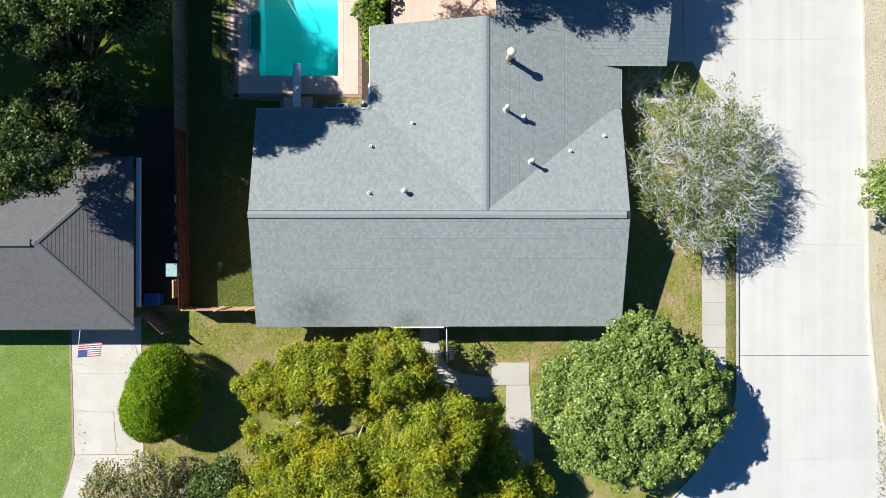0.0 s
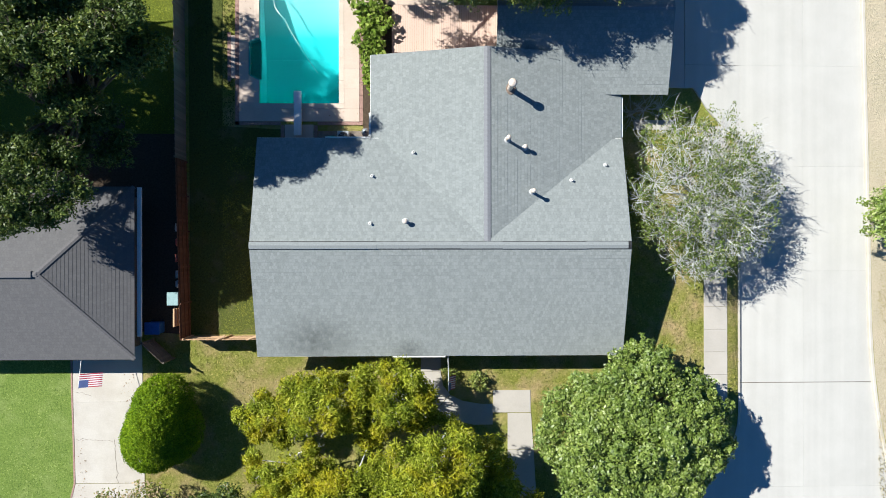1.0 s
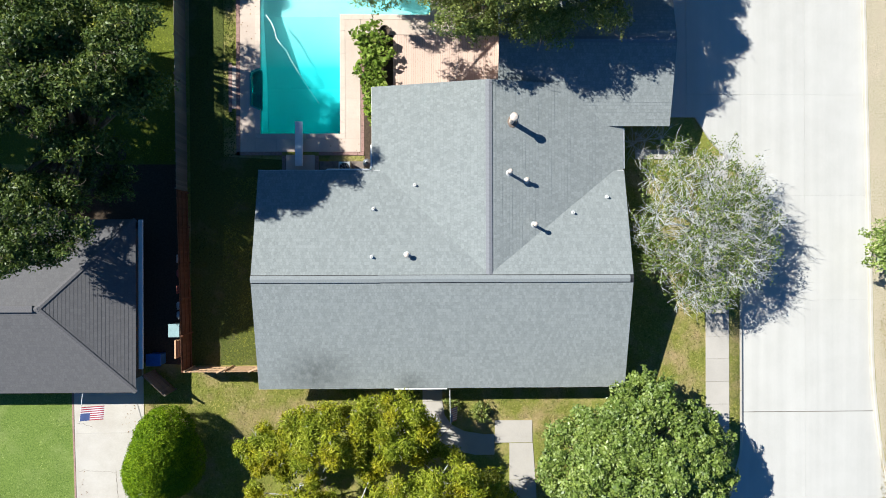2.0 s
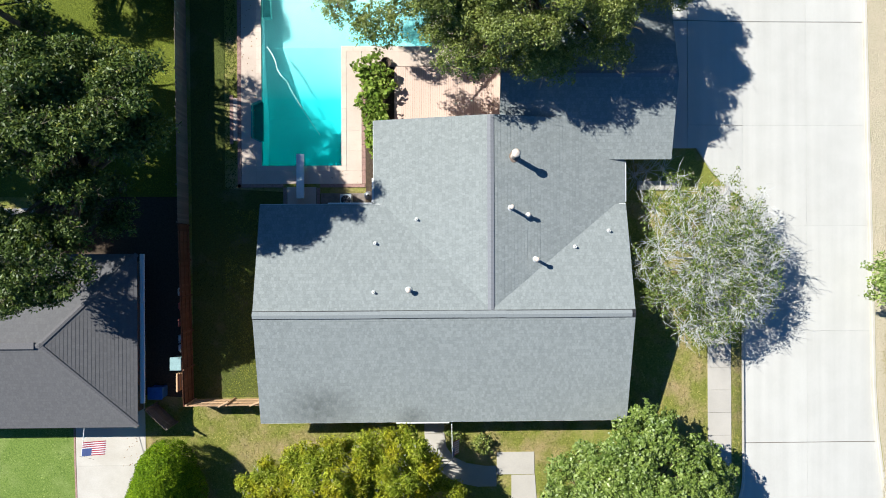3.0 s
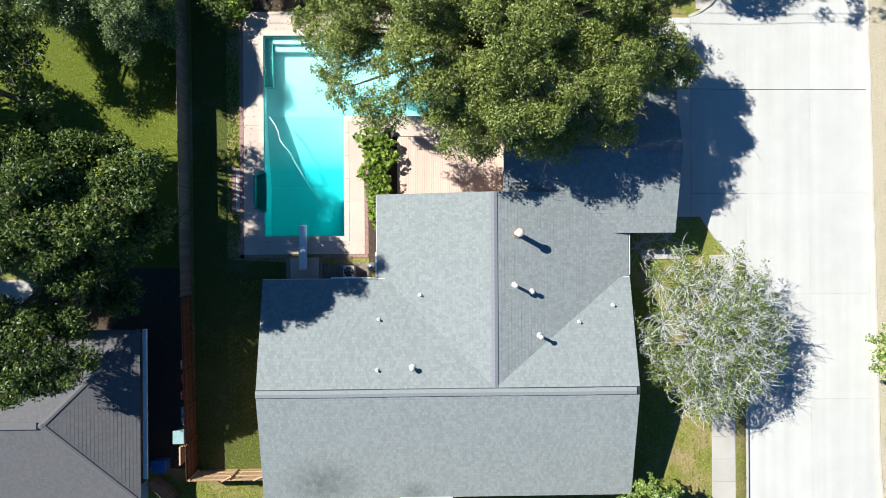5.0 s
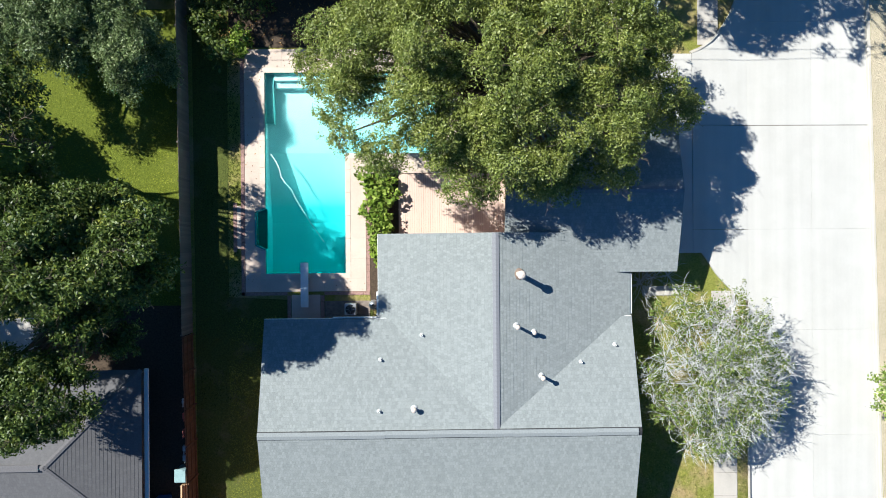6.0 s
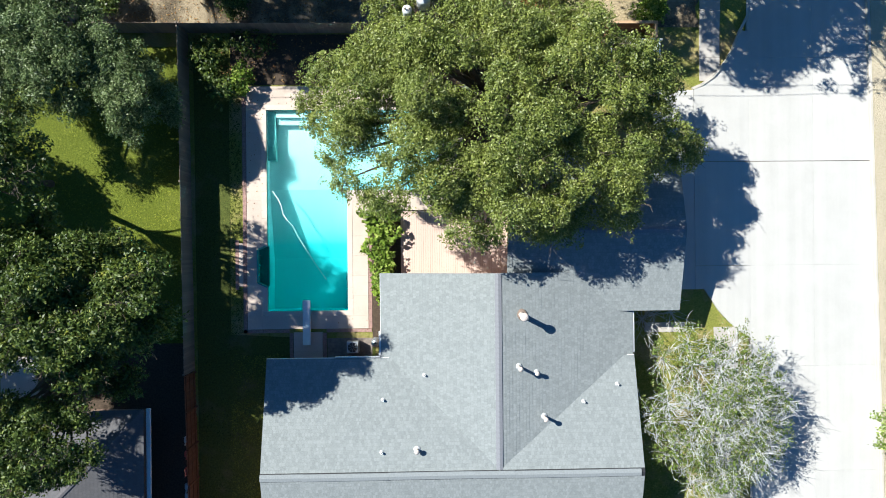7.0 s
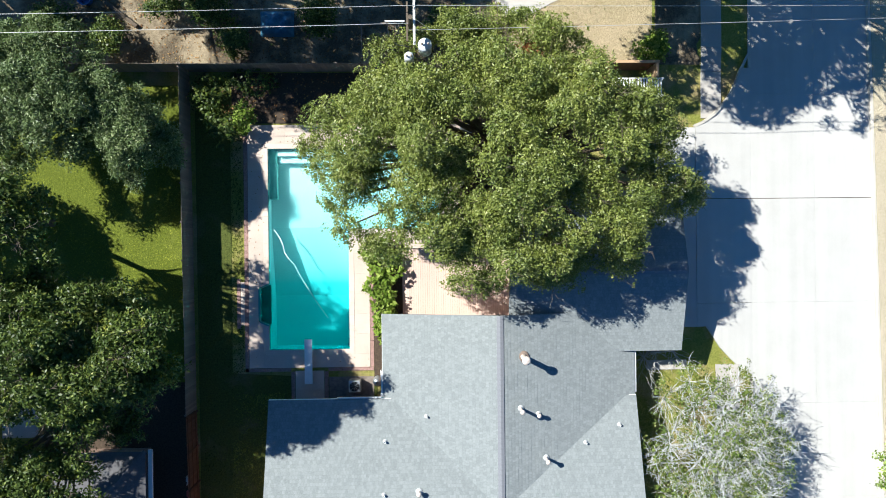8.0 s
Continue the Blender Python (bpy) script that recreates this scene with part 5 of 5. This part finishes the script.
# also out of view, placed so its shadow lands on the back lawn
tree("garden_tree", "unseen leafy tree added to shade a back lawn patch", 40, D(41, -31.5, 20.8, 6.0, 10.0, 3.6, 3.4, 24, 0.26, 0.25), (-31.5, 20.8, 0), 3.4, 0.3, 24000, 0.22, LEFTLEAF, group="garden trees", clump=0.5, per=24)
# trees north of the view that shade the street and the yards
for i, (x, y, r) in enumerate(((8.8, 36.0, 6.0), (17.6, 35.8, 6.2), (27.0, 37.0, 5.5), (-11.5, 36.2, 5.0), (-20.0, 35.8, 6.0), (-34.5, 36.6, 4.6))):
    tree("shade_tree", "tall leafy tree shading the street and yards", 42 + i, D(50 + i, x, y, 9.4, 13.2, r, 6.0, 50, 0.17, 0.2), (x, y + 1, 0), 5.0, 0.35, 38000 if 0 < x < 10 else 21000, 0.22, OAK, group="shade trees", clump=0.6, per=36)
# shrubs
def shrub(name, label, seed, lobes, n, size, leaf, **kw):
    c = lobes[0]
    return tree(name, label, seed, lobes, (c[0], c[1], 0), 0.3, 0.04, n, size, leaf, category="shrub", **kw)


rg = np.random.default_rng(77)
for i in range(8):
    y = 11.9 + i * 0.72
    shrub("hedge_plant", "bright broad-leaved plant in the bed", 60 + i, [(-3.7 + 0.25 * rg.normal(), y, 0.5, 0.5, 0.5, 0.45), (-3.25 + 0.2 * rg.normal(), y + 0.3, 0.6, 0.45, 0.45, 0.4)], 260, 0.3, HEDGELEAF, group="bed plants", clump=0.25, per=6, slim=0.6)
shrub("corner_shrub", "leafy shrub in the pool corner", 70, [(-13.1, 24.6, 0.7, 0.9, 0.8, 0.7), (-13.8, 25.4, 0.6, 0.6, 0.6, 0.5)], 520, 0.24, LEFTLEAF, clump=0.3, per=8)
shrub("corner_shrub", "bright leafy plant by the pool deck", 71, [(-12.0, 25.3, 0.6, 0.45, 0.9, 0.6)], 700, 0.22, HEDGELEAF, clump=0.3, per=8)
shrub("ivy_mound", "dark green shrubs along the back fence", 72, [(-14.2, 26.6, 0.7, 0.9, 0.9, 0.6), (-11.5, 27.5, 0.5, 1.3, 0.6, 0.4)], 1200, 0.2, LEFTLEAF, clump=0.3, per=8)
shrub("yard_shrub", "bright green shrub by the enclosure", 73, [(13.2, 29.3, 0.6, 0.8, 0.7, 0.6), (13.7, 29.9, 0.6, 0.6, 0.6, 0.5)], 1600, 0.2, HEDGELEAF, clump=0.25, per=8)
shrub("porch_shrub", "low shrub below the hanging flag", 74, [(1.3, -6.1, 0.3, 0.36, 0.3, 0.3), (1.0, -5.9, 0.25, 0.3, 0.25, 0.22)], 300, 0.16, OAK, clump=0.2, per=8)
shrub("porch_shrub", "low clipped shrub by the front walk", 75, [(3.0, -6.6, 0.4, 0.55, 0.5, 0.5)], 500, 0.16, OAK, clump=0.2, per=8)

for i, (x, y, r) in enumerate(((-23.5, 31.0, 1.7), (-20.0, 30.2, 1.3), (-14.2, 31.8, 1.5), (-7.4, 31.6, 1.4), (-12.4, 29.9, 1.0), (-16.6, 32.4, 1.3), (0.6, 30.8, 1.5))):
    shrub("yard_bush", "dark green leafy bush in the yard behind", 110 + i, D(120 + i, x, y, 0.5, 1.7, r, r * 0.9, 8, 0.4, 0.3), int(2600 * r), 0.15, LEFTLEAF, group="yard bushes", clump=0.4, per=16)

# bare shrub beside the house
bare = thing("bare_shrub", "bare pale-twigged shrub beside the house wall", "shrub", at=(0, 0, 0))
brng = np.random.default_rng(81)
bt = twigs(brng, bmesh.new(), [(13.6, 10.5, 0.3, 1, 1, 1), (14.6, 10.6, 0.3, 1, 1, 1), (12.8, 10.2, 0.3, 1, 1, 1)], 12, 1.3, 0.026)
add_tube(bt, [(12.8, 10.2, -0.05), (12.8, 10.2, 0.4)], 0.05, 6)
add_tube(bt, [(13.6, 10.5, -0.05), (13.6, 10.5, 0.4)], 0.05, 6)
add_tube(bt, [(14.6, 10.6, -0.05), (14.6, 10.6, 0.4)], 0.05, 6)
part("crown", bt, BARK_GREY, bare)


# ---- grass blades on the sunlit lawns and the shade-coloured side strip ----
def turf(name, label, seed, areas, density, material, size=0.085):
    rng = np.random.default_rng(seed)
    cs = []
    for x0, y0, x1, y1 in areas:
        n = int((x1 - x0) * (y1 - y0) * density)
        cs.append(np.column_stack([x0 + (x1 - x0) * rng.random(n), y0 + (y1 - y0) * rng.random(n)]))
    p = np.vstack(cs)
    z = np.array([ground_z(x, y) for x, y in p]) + 0.02
    m = len(p)
    a = rng.random(m) * math.tau
    lean = rng.normal(size=(m, 2)) * size * 0.9
    s = size * (0.5 + rng.random(m))
    d = np.column_stack([np.cos(a), np.sin(a)]) * s[:, None] * 0.45
    v = np.empty((m, 3, 3))
    v[:, 0, :2], v[:, 1, :2], v[:, 2, :2] = p - d, p + d, p + lean
    v[:, 0, 2] = v[:, 1, 2] = z
    v[:, 2, 2] = z + s * 0.18
    ob = mesh_from(name, v.reshape(-1, 3), np.arange(m * 3).reshape(-1, 3), material)
    return tagged(ob, label, "grass", kind="stuff")


TURF_LUSH = mat_leaf("blade_lush", [(0.0, (0.08, 0.14, 0.03)), (0.5, (0.18, 0.265, 0.062)), (1.0, (0.34, 0.43, 0.14))], 0.3, 0.7, other=[(0.0, (0.12, 0.19, 0.03)), (0.5, (0.23, 0.33, 0.075)), (1.0, (0.4, 0.47, 0.18))], other_scale=0.55, lo=0.4, hi=0.62)
TURF_DRY = mat_leaf("blade_dry", [(0.0, (0.13, 0.155, 0.028)), (0.5, (0.27, 0.275, 0.06)), (1.0, (0.46, 0.41, 0.15))], 0.3, 0.7, other=[(0.0, (0.2, 0.15, 0.08)), (0.5, (0.34, 0.26, 0.14)), (1.0, (0.5, 0.4, 0.25))], lo=0.47, hi=0.66)
TURF_BACK = mat_leaf("blade_back", [(0.0, (0.09, 0.115, 0.01)), (0.5, (0.19, 0.23, 0.022)), (1.0, (0.32, 0.35, 0.055))], 0.3, 0.7)
# side blades carry the fence-strip shade in their colour; yard blades are lit
TURF_SIDE_SHADE = mat_leaf("blade_side_shade", [(0.0, (0.04, 0.055, 0.01)), (0.5, (0.1, 0.12, 0.022)), (1.0, (0.16, 0.17, 0.042))], 0.3, 0.7)
TURF_YARD_LIT = mat_leaf("blade_yard_lit", [(0.0, (0.09, 0.105, 0.015)), (0.5, (0.18, 0.2, 0.035)), (1.0, (0.27, 0.28, 0.065))], 0.3, 0.7)
TURF_STRAW = mat_leaf("blade_straw", [(0.0, (0.26, 0.22, 0.11)), (0.5, (0.42, 0.35, 0.22)), (1.0, (0.58, 0.5, 0.35))], 0.3, 0.7)
turf("lawn_blades", "short lush green grass blades", 90, [(-31, -17, -22.6, -5.2)], 170, TURF_LUSH)
turf("lawn_blades", "yellow-green grass blades of the back lawn", 93, [(-28, 9.2, -15.7, 23.0)], 150, TURF_BACK)
turf("lawn_blades", "side yard grass blades with shade darkened into the green", 94, [(-14.8, -3.5, -12.9, 26), (-12.9, 8.2, -12.3, 25)], 130, TURF_SIDE_SHADE)
turf("lawn_blades", "olive grass blades beside the house wall", 98, [(-13.0, -3.5, -9.8, 8.2)], 270, TURF_YARD_LIT)
turf("lawn_blades", "short dry olive grass blades", 91, [(-17.7, -16, -10, -4.0), (-10, -8, -0.7, -4.2), (0.9, -7.1, 9, -4.2), (6.7, -16, 10, -7), (11.2, -9, 17.45, 8.8), (19.1, -9, 19.7, 8.5)], 140, TURF_DRY)
turf("verge_blades", "short straw-coloured dry grass blades", 92, [(28.9, -16, 33, 34), (4.7, 28.7, 13.5, 34)], 130, TURF_STRAW)


# ---- fallen leaves on the paving ----
def litter(name, label, seed, areas, density, material, z, size=0.07):
    rng = np.random.default_rng(seed)
    p = np.vstack([np.column_stack([x0 + (x1 - x0) * rng.random(n), y0 + (y1 - y0) * rng.random(n)]) for x0, y0, x1, y1 in areas for n in [int((x1 - x0) * (y1 - y0) * density)]])
    m = len(p)
    a = rng.random(m) * math.tau
    s = size * (0.4 + rng.random(m))
    d = np.column_stack([np.cos(a), np.sin(a), np.zeros(m)]) * s[:, None] * 0.5
    e = np.column_stack([-np.sin(a), np.cos(a), rng.normal(size=m) * 0.2]) * s[:, None] * 0.3
    c = np.column_stack([p, np.full(m, z + 0.012)])
    v = np.stack([c + d, c + e, c - d, c - e], axis=1).reshape(-1, 3)
    ob = mesh_from(name, v, np.arange(m * 4).reshape(-1, 4), material)
    return tagged(ob, label, "leaves", kind="stuff")


BROWNLEAF = mat_leaf("leaf_fallen", [(0.0, (0.14, 0.06, 0.025)), (0.5, (0.26, 0.14, 0.06)), (1.0, (0.42, 0.28, 0.13))], 0.1, 0.8)
litter("fallen_leaves", "scattered brown fallen leaves on driveway concrete", 95, [(-19.4, -8.0, -18.3, -6.0), (-22.0, -15.0, -21.4, -10.0), (-20.5, -15.5, -18.0, -13.5)], 14, BROWNLEAF, 0.014)
litter("fallen_leaves", "scattered brown fallen leaves on paving by the pool", 96, [(-12.0, 9.8, -10.9, 24.8), (-10.7, 23.9, -4, 24.9), (-7, 9.7, -4.4, 10.6)], 5, BROWNLEAF, 0.03)
litter("fallen_leaves", "brown fallen leaves in the shaded yard", 97, [(-25, 28.8, 4, 33.5), (-15, 25.2, 3, 28.2)], 16, BROWNLEAF, 0.03, 0.12)
